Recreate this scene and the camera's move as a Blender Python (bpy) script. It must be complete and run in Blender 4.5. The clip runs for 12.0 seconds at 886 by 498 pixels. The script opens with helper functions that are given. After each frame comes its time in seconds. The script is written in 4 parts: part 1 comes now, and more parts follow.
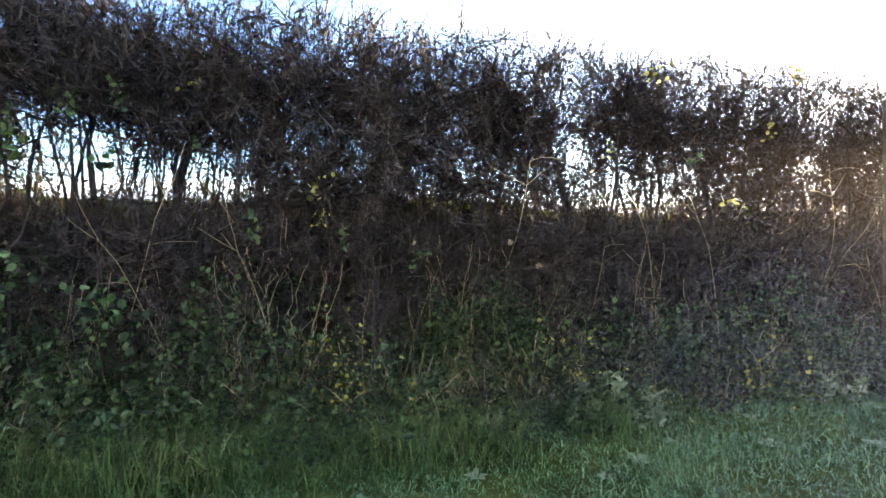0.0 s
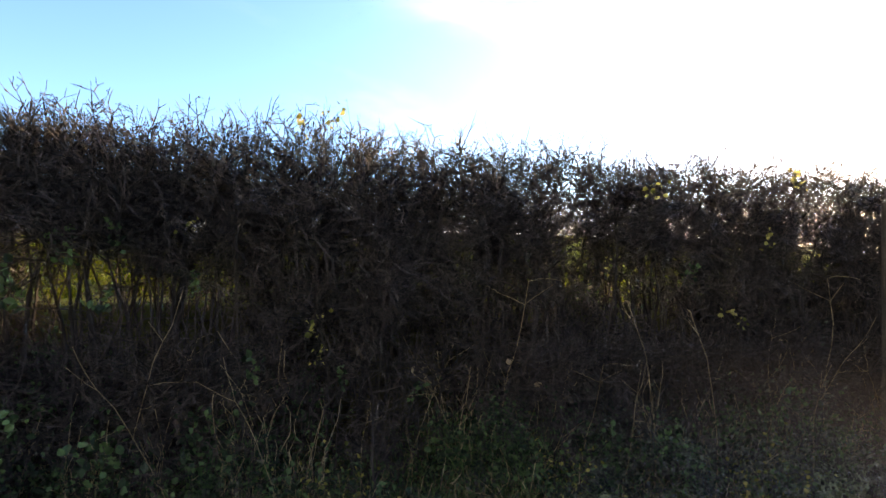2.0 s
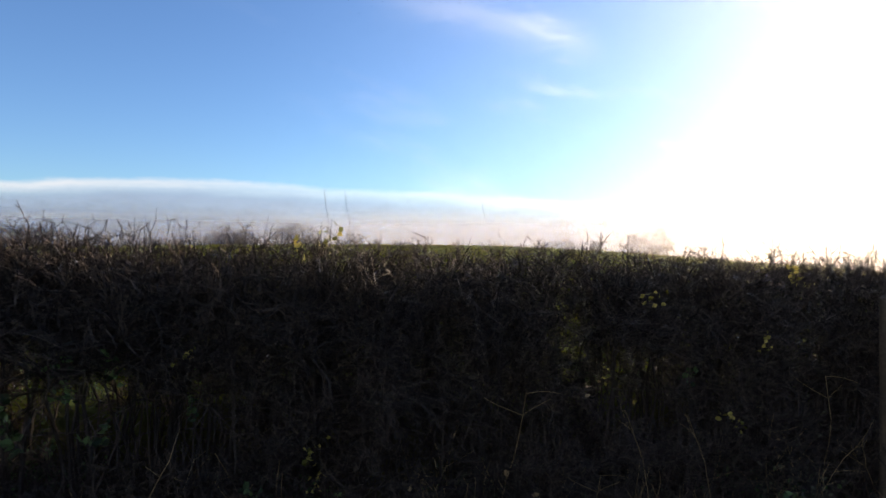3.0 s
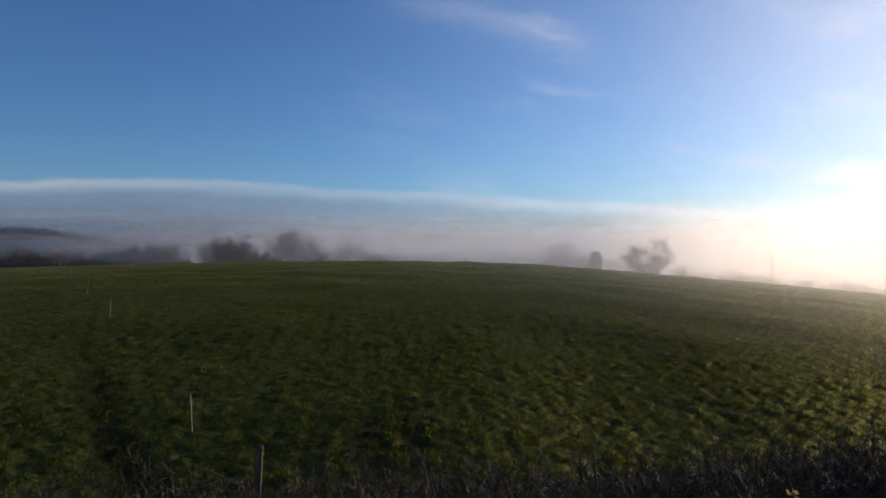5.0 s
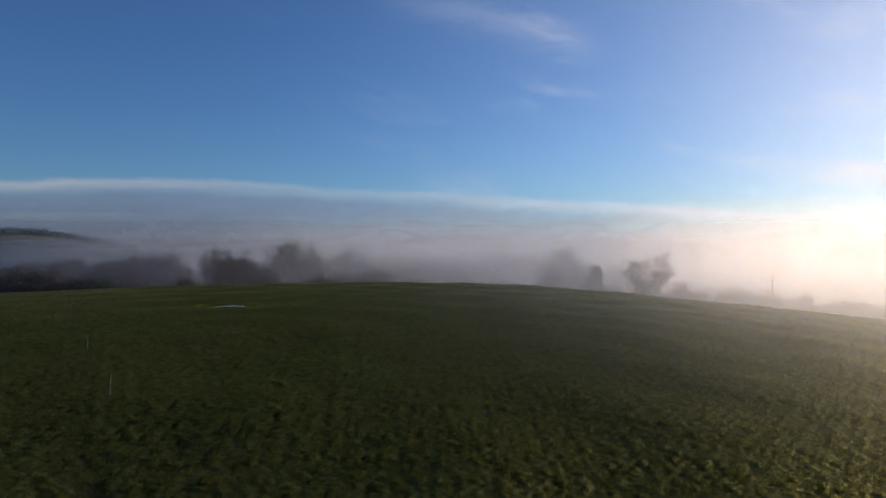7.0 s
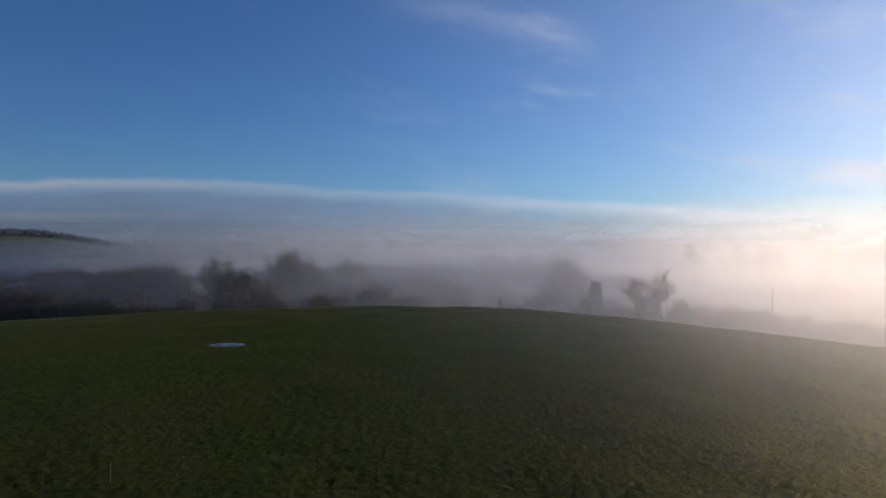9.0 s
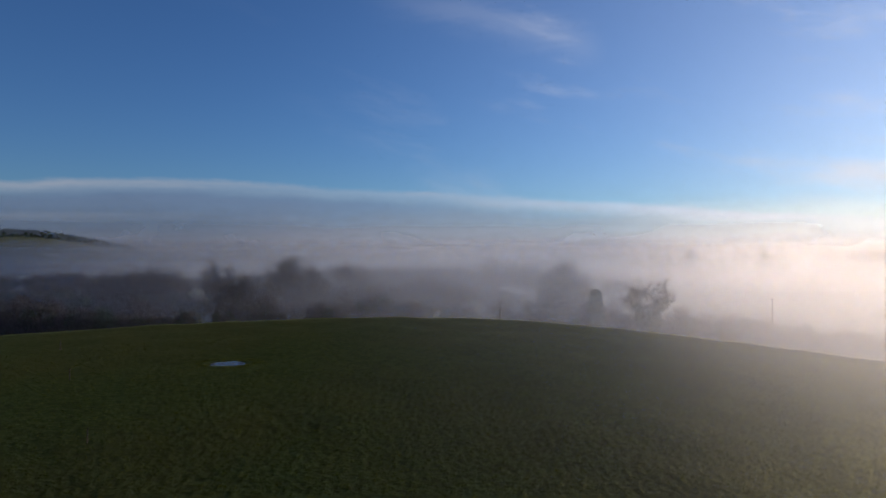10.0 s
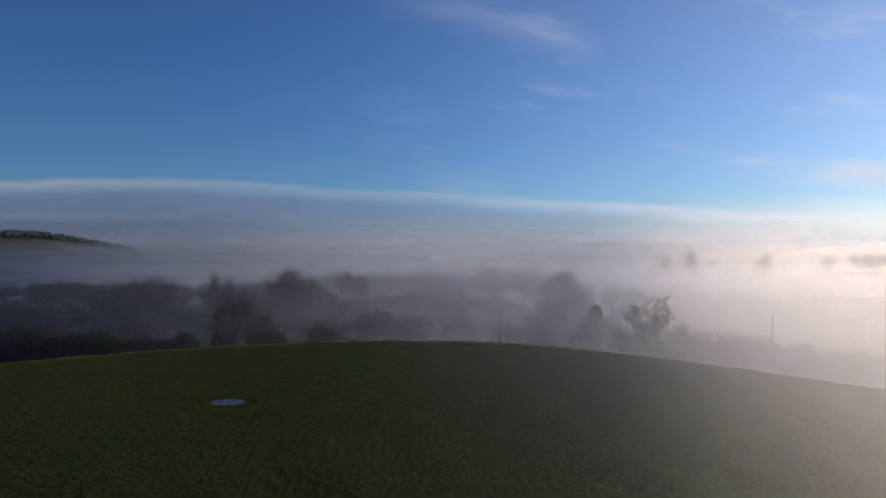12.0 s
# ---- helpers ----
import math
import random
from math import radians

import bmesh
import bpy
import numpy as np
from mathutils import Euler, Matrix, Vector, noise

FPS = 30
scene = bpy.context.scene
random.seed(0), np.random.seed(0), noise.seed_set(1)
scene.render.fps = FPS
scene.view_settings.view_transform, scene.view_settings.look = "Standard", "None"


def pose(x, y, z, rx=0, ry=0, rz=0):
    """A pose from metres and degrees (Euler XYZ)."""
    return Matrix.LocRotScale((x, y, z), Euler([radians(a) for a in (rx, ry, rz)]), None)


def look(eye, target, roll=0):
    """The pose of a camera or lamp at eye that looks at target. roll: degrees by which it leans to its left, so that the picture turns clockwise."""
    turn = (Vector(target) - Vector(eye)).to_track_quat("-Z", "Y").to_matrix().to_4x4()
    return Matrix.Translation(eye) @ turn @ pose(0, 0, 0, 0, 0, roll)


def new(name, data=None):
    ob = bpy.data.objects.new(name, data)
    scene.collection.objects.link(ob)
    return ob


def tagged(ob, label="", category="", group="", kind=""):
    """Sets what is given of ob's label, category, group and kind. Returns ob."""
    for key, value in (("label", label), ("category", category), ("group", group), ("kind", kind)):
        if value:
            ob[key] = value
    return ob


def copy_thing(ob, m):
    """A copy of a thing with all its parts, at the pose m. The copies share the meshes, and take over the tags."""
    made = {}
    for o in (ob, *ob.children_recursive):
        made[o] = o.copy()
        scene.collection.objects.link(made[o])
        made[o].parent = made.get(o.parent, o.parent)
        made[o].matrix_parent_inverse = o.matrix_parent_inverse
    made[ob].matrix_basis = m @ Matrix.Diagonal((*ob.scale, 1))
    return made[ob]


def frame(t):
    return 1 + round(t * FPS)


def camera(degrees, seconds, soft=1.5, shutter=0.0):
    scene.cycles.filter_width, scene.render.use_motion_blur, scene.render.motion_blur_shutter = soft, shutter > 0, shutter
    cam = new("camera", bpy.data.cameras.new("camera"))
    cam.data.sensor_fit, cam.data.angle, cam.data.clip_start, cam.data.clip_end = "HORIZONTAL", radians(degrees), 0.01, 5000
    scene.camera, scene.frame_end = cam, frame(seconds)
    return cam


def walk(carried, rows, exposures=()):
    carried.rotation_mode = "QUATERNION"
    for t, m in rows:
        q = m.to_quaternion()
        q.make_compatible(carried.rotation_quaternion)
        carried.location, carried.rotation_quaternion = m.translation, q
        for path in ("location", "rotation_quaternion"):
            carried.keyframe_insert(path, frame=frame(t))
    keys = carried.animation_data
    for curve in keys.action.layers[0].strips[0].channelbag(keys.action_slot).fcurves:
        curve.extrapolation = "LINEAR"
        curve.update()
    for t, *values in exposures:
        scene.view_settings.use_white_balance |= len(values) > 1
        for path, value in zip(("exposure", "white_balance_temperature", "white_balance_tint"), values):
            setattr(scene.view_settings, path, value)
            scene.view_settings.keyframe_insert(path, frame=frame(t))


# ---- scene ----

# ---- camera ----
cam = camera(72.0, 12.0, soft=1.8)
PATH = [
    (0.0, pose(0, 0, 1.320, 90, 0, 0)), (0.5, pose(0, 0, 1.417, 90, 0, 0)), (1.0, pose(0, 0, 1.624, 90, 0, 0)),
    (1.5, pose(0.006, 0, 1.882, 90, 0, 0)), (2.0, pose(0.012, 0, 2.195, 90, 0, 0)), (2.5, pose(0.018, 0, 2.571, 90, 0, 0)),
    (3.0, pose(0.03, 0, 3.01, 90, 0, 0)), (3.5, pose(0.03, 0, 3.48, 90, 0, 0)), (4.0, pose(0.03, 0, 3.95, 90, 0, 0)),
    (4.5, pose(0.03, 0, 4.43, 90, 0, 0)), (5.0, pose(0.03, 0, 4.92, 90, 0, 0)), (5.5, pose(0.03, 0, 5.41, 90, 0, 0)),
    (6.0, pose(0.03, 0, 6.02, 90, 0, 0)), (6.5, pose(0.03, 0, 6.71, 90, 0, 0)), (7.0, pose(0.03, 0, 7.44, 90, 0, 0)),
    (8.0, pose(0.03, 0, 8.88, 90, 0, 0)), (9.0, pose(0.03, 0, 10.32, 90, 0, 0)), (10.0, pose(0.03, 0, 11.76, 90, 0, 0)),
    (11.0, pose(0.03, 0, 13.20, 90, 0, 0)), (12.0, pose(0.03, 0, 14.64, 90, 0, 0)),
]
EXPOSURES = [(0.0, 3.9, 9400, 14), (1.0, 3.6, 9400, 14), (1.5, 3.2, 9300, 15), (2.0, 2.6, 9200, 15), (2.5, 1.95, 8800, 14), (3.0, 1.3, 8000, 13), (3.5, 0.95, 7100, 11),
             (4.0, 0.55, 6900, 10), (5.0, 0.2, 6850, 10), (7.0, 0.0, 6650, 11), (9.5, -0.17, 6380, 12), (12.0, -0.25, 6200, 12)]
walk(cam, PATH, EXPOSURES)
scene.cycles.transparent_max_bounces = 64

# ---- sun and sky ----
SUN_AZ, SUN_EL = 50.0, 12.0          # degrees to the right of +y, and above the horizon
TO_SUN = Vector((math.sin(radians(SUN_AZ)) * math.cos(radians(SUN_EL)),
                 math.cos(radians(SUN_AZ)) * math.cos(radians(SUN_EL)), math.sin(radians(SUN_EL))))
sun_data = bpy.data.lights.new("sun", "SUN")
sun_data.energy, sun_data.angle, sun_data.color = 4.8, radians(5.0), (1.0, 0.83, 0.64)
sun = new("sun", sun_data)
sun.matrix_world = look(TO_SUN * 50, (0, 0, 0))


class Nodes:
    """Short calls for building node trees."""

    def __init__(self, tree):
        self.tree = tree
        tree.nodes.clear()

    def add(self, kind, ins=(), **props):
        n = self.tree.nodes.new(kind)
        for key, value in props.items():
            setattr(n, key, value)
        for key, value in dict(ins).items():
            if isinstance(value, bpy.types.NodeSocket):
                self.tree.links.new(value, n.inputs[key])
            elif value is not None:
                n.inputs[key].default_value = value
        return n

    def math(self, op, a, b=None, c=None, clamp=False):
        ins = {0: a}
        if b is not None:
            ins[1] = b
        if c is not None:
            ins[2] = c
        return self.add("ShaderNodeMath", ins, operation=op, use_clamp=clamp).outputs[0]

    def mix(self, fac, a, b, blend="MIX"):
        return self.add("ShaderNodeMix", {0: fac, 6: a, 7: b}, data_type="RGBA", blend_type=blend).outputs[2]

    def smooth(self, x, lo, hi, out_lo=0.0, out_hi=1.0):
        return self.add("ShaderNodeMapRange", {0: x, 1: lo, 2: hi, 3: out_lo, 4: out_hi},
                        interpolation_type="SMOOTHSTEP").outputs[0]

    def noise(self, vec, scale, detail=3.0, rough=0.55, out=0):
        return self.add("ShaderNodeTexNoise", {"Vector": vec, "Scale": scale, "Detail": detail, "Roughness": rough}).outputs[out]

    def scaled(self, vec, sx, sy, sz):
        return self.add("ShaderNodeMapping", {"Vector": vec, "Scale": (sx, sy, sz)}).outputs[0]


def build_world():
    world = bpy.data.worlds.new("sky")
    world.use_nodes = True
    scene.world = world
    n = Nodes(world.node_tree)
    way = n.add("ShaderNodeTexCoord").outputs["Generated"]
    sky = n.add("ShaderNodeTexSky", {"Vector": way}, sky_type="NISHITA", sun_disc=False, sun_elevation=radians(SUN_EL),
                sun_rotation=radians(SUN_AZ), altitude=60.0, air_density=1.0, dust_density=0.15, ozone_density=2.5).outputs[0]
    sky = n.mix(1.0, sky, (0.53, 0.80, 1.22, 1), "MULTIPLY")
    xyz = n.add("ShaderNodeSeparateXYZ", {0: way})
    x, y, z = xyz.outputs
    # angle from the sun: a wide bright haze round it
    dot = n.add("ShaderNodeVectorMath", {0: way, 1: tuple(TO_SUN)}, operation="DOT_PRODUCT").outputs["Value"]
    near = n.math("MAXIMUM", dot, 0.0)
    wide = n.math("POWER", near, 5.0)
    tight = n.math("POWER", near, 26.0)
    low = n.smooth(z, 0.0, 0.55, 0.57, 0.47)
    # thin high cloud, drawn out in streaks
    wisp_v = n.scaled(n.add("ShaderNodeVectorRotate", {"Vector": way, "Angle": radians(-14)}, rotation_type="Y_AXIS").outputs[0], 2.0, 2.0, 9.0)
    wisps = n.smooth(n.noise(wisp_v, 1.6, 6.0, 0.62), 0.53, 0.80)
    up = n.math("DIVIDE", z, n.math("MAXIMUM", y, 0.05))
    side = n.math("MAXIMUM", n.math("MINIMUM", n.math("DIVIDE", x, n.math("MAXIMUM", y, 0.05)), 1.5), -1.5)
    bend = n.math("ADD", n.math("MULTIPLY", n.math("MULTIPLY", side, side), -0.15), n.math("MULTIPLY_ADD", side, -0.20, 0.395))
    fray = n.math("MULTIPLY", n.math("SUBTRACT", n.noise(n.scaled(way, 1, 1, 4), 7.0, 5.0, 0.6), 0.5), 0.08)
    off = n.math("DIVIDE", n.math("ADD", n.math("SUBTRACT", up, bend), fray), 0.030)
    streak = n.math("POWER", 2.718, n.math("MULTIPLY", n.math("MULTIPLY", off, off), -1.0))
    streak = n.math("MULTIPLY", streak, n.smooth(side, -0.16, 0.05))
    streak = n.math("MULTIPLY", streak, n.smooth(side, 0.20, 0.28, 1.0, 0.0))
    streak = n.math("MULTIPLY", streak, n.smooth(y, 0.0, 0.3))
    veil = n.math("MULTIPLY", n.math("ADD", n.math("MULTIPLY", streak, 0.13), n.math("MULTIPLY", n.math("MULTIPLY", wisps, wide), 1.1)), 1.0, clamp=True)
    sky = n.mix(veil, sky, (7.5, 7.6, 8.4, 1))
    # a long streak of stratus that thins out and sinks towards the sun, blue haze below it, and the far top of the valley fog
    ridge = n.math("MULTIPLY", n.math("SUBTRACT", n.noise(n.scaled(way, 1, 1, 3), 5.0, 7.0, 0.66), 0.5), 0.026)
    ahead = n.math("MAXIMUM", y, 0.5)
    lean = n.math("MAXIMUM", n.math("MINIMUM", side, 0.75), -0.42)
    slope = n.math("MULTIPLY", n.math("MULTIPLY_ADD", lean, -0.056, 0.091), ahead)
    rear = n.smooth(y, -0.6, 0.1, 0.34, 0.0)
    level = n.math("ADD", n.math("SUBTRACT", z, n.math("ADD", slope, rear)), ridge)
    lit = n.math("ADD", n.math("MULTIPLY", n.math("POWER", near, 3.0), 0.75), 0.60)
    behind = n.smooth(dot, -0.95, -0.3, 1.0, 0.0)
    lit = n.math("ADD", lit, n.math("MULTIPLY", behind, 0.45))

    def shone(colour):
        return n.add("ShaderNodeVectorMath", {0: n.mix(behind, colour, (6.0, 5.9, 5.8, 1)), "Scale": lit}, operation="SCALE").outputs[0]

    haze = n.math("MULTIPLY", n.smooth(level, -0.030, 0.0, 1.0, 0.0), n.smooth(side, -0.35, 0.45, 0.80, 0.42))
    haze = n.math("MAXIMUM", haze, n.math("MULTIPLY", behind, 0.85))
    sky = n.mix(haze, sky, shone((2.8, 3.75, 5.9, 1)))
    bands = n.noise(n.scaled(way, 1.0, 1.0, 20), 2.6, 5.0, 0.55)
    streaks = n.math("MULTIPLY", n.smooth(level, -0.007, 0.004, 1.0, 0.0), n.smooth(level, -0.026, -0.004))
    streaks = n.math("MULTIPLY", streaks, n.smooth(bands, 0.30, 0.62, 0.40, 0.90))
    thin = n.math("MULTIPLY", n.smooth(level, -0.085, -0.03), n.smooth(level, -0.03, -0.01, 1.0, 0.0))
    streaks = n.math("MAXIMUM", streaks, n.math("MULTIPLY", thin, n.smooth(bands, 0.50, 0.72, 0.0, 0.55)))
    sky = n.mix(streaks, sky, shone((6.2, 7.1, 8.6, 1)))
    fog_top = n.math("ADD", n.math("SUBTRACT", z, n.math("MULTIPLY", ahead, 0.030)), n.math("MULTIPLY", ridge, 0.55))
    sky = n.mix(n.smooth(fog_top, -0.026, 0.012, 0.88, 0.0), sky, shone((4.7, 4.8, 5.9, 1)))
    glow = n.add("ShaderNodeVectorMath", {0: (4.55, 4.8, 4.9), "Scale": n.math("MULTIPLY", n.math("MULTIPLY", wide, low), 1.0)}, operation="SCALE").outputs[0]
    glow2 = n.add("ShaderNodeVectorMath", {0: (0.7, 0.66, 0.65), "Scale": n.math("MULTIPLY", tight, low)}, operation="SCALE").outputs[0]
    total = n.add("ShaderNodeVectorMath", {0: sky, 1: glow}, operation="ADD").outputs[0]
    total = n.add("ShaderNodeVectorMath", {0: total, 1: glow2}, operation="ADD").outputs[0]
    bg = n.add("ShaderNodeBackground", {"Color": total, "Strength": 0.088}).outputs[0]
    n.add("ShaderNodeOutputWorld", {"Surface": bg})


build_world()


# ---- plan ----
HEDGE_Y, HEDGE_SLOPE = 4.3, 0.27      # the hedge's near face runs along y = HEDGE_Y + HEDGE_SLOPE * x
HEDGE_TURN = math.atan(HEDGE_SLOPE)
PUDDLE = (-16.1, 45.7, 3.2)


# ---- materials ----
def surface(name, colours, scale=4.0, rough=0.8, bump=0.0, bump_scale=40.0, fine=30.0, translucent=0.0, island=0.0, metal=0.0, spec=0.3, through_tint=(1, 1, 1)):
    """A matte natural surface: colours mixed by noise at two scales, and by chance from piece to piece."""
    mat = bpy.data.materials.new(name)
    mat.use_nodes = True
    n = Nodes(mat.node_tree)
    at = n.add("ShaderNodeNewGeometry")
    pos = at.outputs["Position"]
    big = n.noise(pos, scale, 4.0, 0.6)
    small = n.noise(pos, fine, 3.0, 0.6)
    fac = n.math("MULTIPLY_ADD", small, 0.45, n.math("MULTIPLY", big, 0.55))
    if island:
        fac = n.math("ADD", fac, n.math("MULTIPLY", n.math("SUBTRACT", at.outputs["Random Per Island"], 0.5), island))
    ramp = n.add("ShaderNodeValToRGB", {0: fac})
    lo, hi = 0.28, 0.72
    ramp.color_ramp.elements[0].position, ramp.color_ramp.elements[1].position = lo, hi
    ramp.color_ramp.elements[0].color = (*colours[0], 1)
    ramp.color_ramp.elements[1].color = (*colours[-1], 1)
    for i, c in enumerate(colours[1:-1], 1):
        ramp.color_ramp.elements.new(lo + (hi - lo) * i / (len(colours) - 1)).color = (*c, 1)
    ins = {"Base Color": ramp.outputs[0], "Roughness": rough, "Metallic": metal, "Specular IOR Level": spec}
    if bump:
        ins["Normal"] = n.add("ShaderNodeBump", {"Strength": bump, "Distance": 0.05, "Height": n.noise(pos, bump_scale, 5.0, 0.65)}).outputs[0]
    shader = n.add("ShaderNodeBsdfPrincipled", ins).outputs[0]
    if translucent:
        thin = n.add("ShaderNodeBsdfTranslucent", {"Color": n.mix(1.0, ramp.outputs[0], (*through_tint, 1), "MULTIPLY")}).outputs[0]
        shader = n.add("ShaderNodeMixShader", {0: translucent, 1: shader, 2: thin}).outputs[0]
    n.add("ShaderNodeOutputMaterial", {"Surface": shader})
    return mat


BARK = surface("hawthorn_bark", [(0.012, 0.010, 0.010), (0.025, 0.020, 0.018), (0.050, 0.041, 0.036)], 3.0, 0.85, island=0.5)
TWIG = surface("twig_bark", [(0.014, 0.011, 0.011), (0.033, 0.025, 0.023), (0.068, 0.052, 0.046)], 2.0, 0.75, island=0.7)
DEAD_LEAF = surface("dead_leaf", [(0.017, 0.014, 0.013), (0.037, 0.029, 0.025), (0.078, 0.060, 0.045)], 3.0, 0.8, translucent=0.3, island=0.8)
BRAMBLE_LEAF = surface("bramble_leaf", [(0.009, 0.022, 0.009), (0.026, 0.056, 0.022), (0.072, 0.125, 0.046)], 2.5, 0.6, translucent=0.25, island=0.8)
DUSKY_LEAF = surface("dusky_leaf", [(0.017, 0.017, 0.015), (0.040, 0.042, 0.035), (0.088, 0.10, 0.072)], 2.5, 0.55, translucent=0.2, island=0.9)
YELLOW_LEAF = surface("yellow_leaf", [(0.09, 0.10, 0.022), (0.20, 0.19, 0.045), (0.36, 0.31, 0.09)], 3.0, 0.65, translucent=0.4, island=0.8)
NETTLE_LEAF = surface("nettle_leaf", [(0.07, 0.10, 0.05), (0.15, 0.19, 0.11), (0.26, 0.30, 0.19)], 3.0, 0.6, translucent=0.3, island=0.7)
STRAW = surface("dry_grass", [(0.09, 0.065, 0.035), (0.20, 0.15, 0.085), (0.36, 0.29, 0.18)], 3.0, 0.75, translucent=0.2, island=0.8)
GRASS = surface("verge_grass", [(0.020, 0.066, 0.020), (0.052, 0.138, 0.052), (0.16, 0.27, 0.13)], 1.4, 0.6, translucent=0.25, island=0.7)
LONG_GRASS = surface("long_grass", [(0.016, 0.044, 0.009), (0.040, 0.092, 0.022), (0.11, 0.17, 0.05)], 1.4, 0.6, translucent=0.25, island=0.8)
FIELD_GRASS = surface("field_grass", [(0.014, 0.024, 0.005), (0.034, 0.050, 0.011), (0.085, 0.094, 0.025)], 0.7, 0.6, translucent=0.6, island=0.5, spec=0.0, through_tint=(2.1, 1.9, 1.0))
WOOD = surface("weathered_wood", [(0.05, 0.042, 0.032), (0.095, 0.08, 0.062), (0.16, 0.14, 0.115)], 8.0, 0.8, bump=0.3, bump_scale=60)
FIBRE = surface("pale_stake", [(0.32, 0.30, 0.25), (0.46, 0.43, 0.37)], 10.0, 0.6)
IVY_LEAF = surface("ivy_leaf", [(0.010, 0.020, 0.010), (0.022, 0.040, 0.018), (0.045, 0.065, 0.032)], 0.5, 0.9, translucent=0.15, island=0.5, spec=0.1)
TREE_BARK = surface("tree_bark", [(0.03, 0.025, 0.02), (0.06, 0.05, 0.04), (0.10, 0.085, 0.07)], 2.0, 0.9)
TREE_TWIG = surface("tree_twig", [(0.024, 0.020, 0.018), (0.042, 0.034, 0.030), (0.065, 0.052, 0.043)], 0.4, 0.9, island=0.5)


def ground_material():
    mat = bpy.data.materials.new("turf")
    mat.use_nodes = True
    n = Nodes(mat.node_tree)
    pos = n.add("ShaderNodeNewGeometry").outputs["Position"]
    big = n.noise(pos, 0.045, 4.0, 0.6)
    mid = n.noise(n.scaled(pos, 1, 1.6, 1), 0.9, 4.0, 0.65)
    fine = n.noise(pos, 9.0, 4.0, 0.7)
    tuss = n.noise(n.scaled(pos, 0.8, 1.5, 1), 3.2, 3.0, 0.6)
    fac = n.math("ADD", n.math("MULTIPLY", mid, 0.25), n.math("ADD", n.math("MULTIPLY", tuss, 0.5), n.math("MULTIPLY", fine, 0.25)))
    ramp = n.add("ShaderNodeValToRGB", {0: fac})
    e = ramp.color_ramp.elements
    e[0].position, e[1].position = 0.38, 0.64
    e[0].color, e[1].color = (0.007, 0.013, 0.005, 1), (0.064, 0.074, 0.018, 1)
    e.new(0.48).color = (0.024, 0.037, 0.009, 1)
    col = n.mix(n.smooth(big, 0.40, 0.62), ramp.outputs[0], n.mix(0.40, ramp.outputs[0], (0.052, 0.042, 0.014, 1)))
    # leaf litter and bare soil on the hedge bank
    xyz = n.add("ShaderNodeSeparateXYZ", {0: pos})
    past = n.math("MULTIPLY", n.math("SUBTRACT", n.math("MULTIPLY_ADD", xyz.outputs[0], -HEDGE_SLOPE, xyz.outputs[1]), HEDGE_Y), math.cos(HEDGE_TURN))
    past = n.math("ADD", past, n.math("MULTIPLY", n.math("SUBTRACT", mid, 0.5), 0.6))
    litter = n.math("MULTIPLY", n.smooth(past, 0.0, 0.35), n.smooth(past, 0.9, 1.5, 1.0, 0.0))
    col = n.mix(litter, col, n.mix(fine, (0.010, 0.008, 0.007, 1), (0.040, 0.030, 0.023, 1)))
    # a muddy rut beside the fence and a trodden patch by the hedge
    track = n.math("MULTIPLY", n.math("ADD", n.math("MULTIPLY_ADD", n.math("SUBTRACT", xyz.outputs[1], 9.8), 0.678, xyz.outputs[0]), 4.0), 0.828)
    off = n.math("ABSOLUTE", n.math("ADD", n.math("ADD", track, 1.1), n.math("MULTIPLY", n.math("SUBTRACT", mid, 0.5), 0.5)))
    mud = n.math("MULTIPLY", n.smooth(off, 0.12, 0.50, 1.0, 0.0), n.math("MULTIPLY", n.smooth(xyz.outputs[1], 6.0, 8.0), n.smooth(xyz.outputs[1], 12.0, 18.0, 1.0, 0.0)))
    px, py = n.math("DIVIDE", n.math("ADD", xyz.outputs[0], 0.6), 0.8), n.math("DIVIDE", n.math("SUBTRACT", xyz.outputs[1], 8.8), 1.9)
    patch = n.math("ADD", n.math("ADD", n.math("MULTIPLY", px, px), n.math("MULTIPLY", py, py)), n.math("MULTIPLY", n.math("SUBTRACT", tuss, 0.5), 3.0))
    mud = n.math("MAXIMUM", mud, n.smooth(patch, 0.3, 1.3, 0.9, 0.0))
    col = n.mix(n.math("MULTIPLY", mud, 0.85), col, (0.012, 0.009, 0.008, 1))
    bump = n.add("ShaderNodeBump", {"Strength": 0.9, "Distance": 0.10, "Height": n.math("ADD", tuss, n.math("MULTIPLY", fine, 0.4))}).outputs[0]
    matte = n.add("ShaderNodeBsdfDiffuse", {"Color": col, "Roughness": 0.6, "Normal": bump}).outputs[0]
    dew = n.add("ShaderNodeBsdfGlossy", {"Color": (0.44, 0.43, 0.17, 1), "Roughness": 0.55, "Normal": bump}).outputs[0]
    low = n.add("ShaderNodeLayerWeight", {"Blend": 0.5}).outputs["Facing"]
    wet = n.math("MULTIPLY_ADD", n.math("POWER", low, 22.0), 0.45, 0.08)
    b = n.add("ShaderNodeMixShader", {0: wet, 1: matte, 2: dew}).outputs[0]
    n.add("ShaderNodeOutputMaterial", {"Surface": b})
    return mat


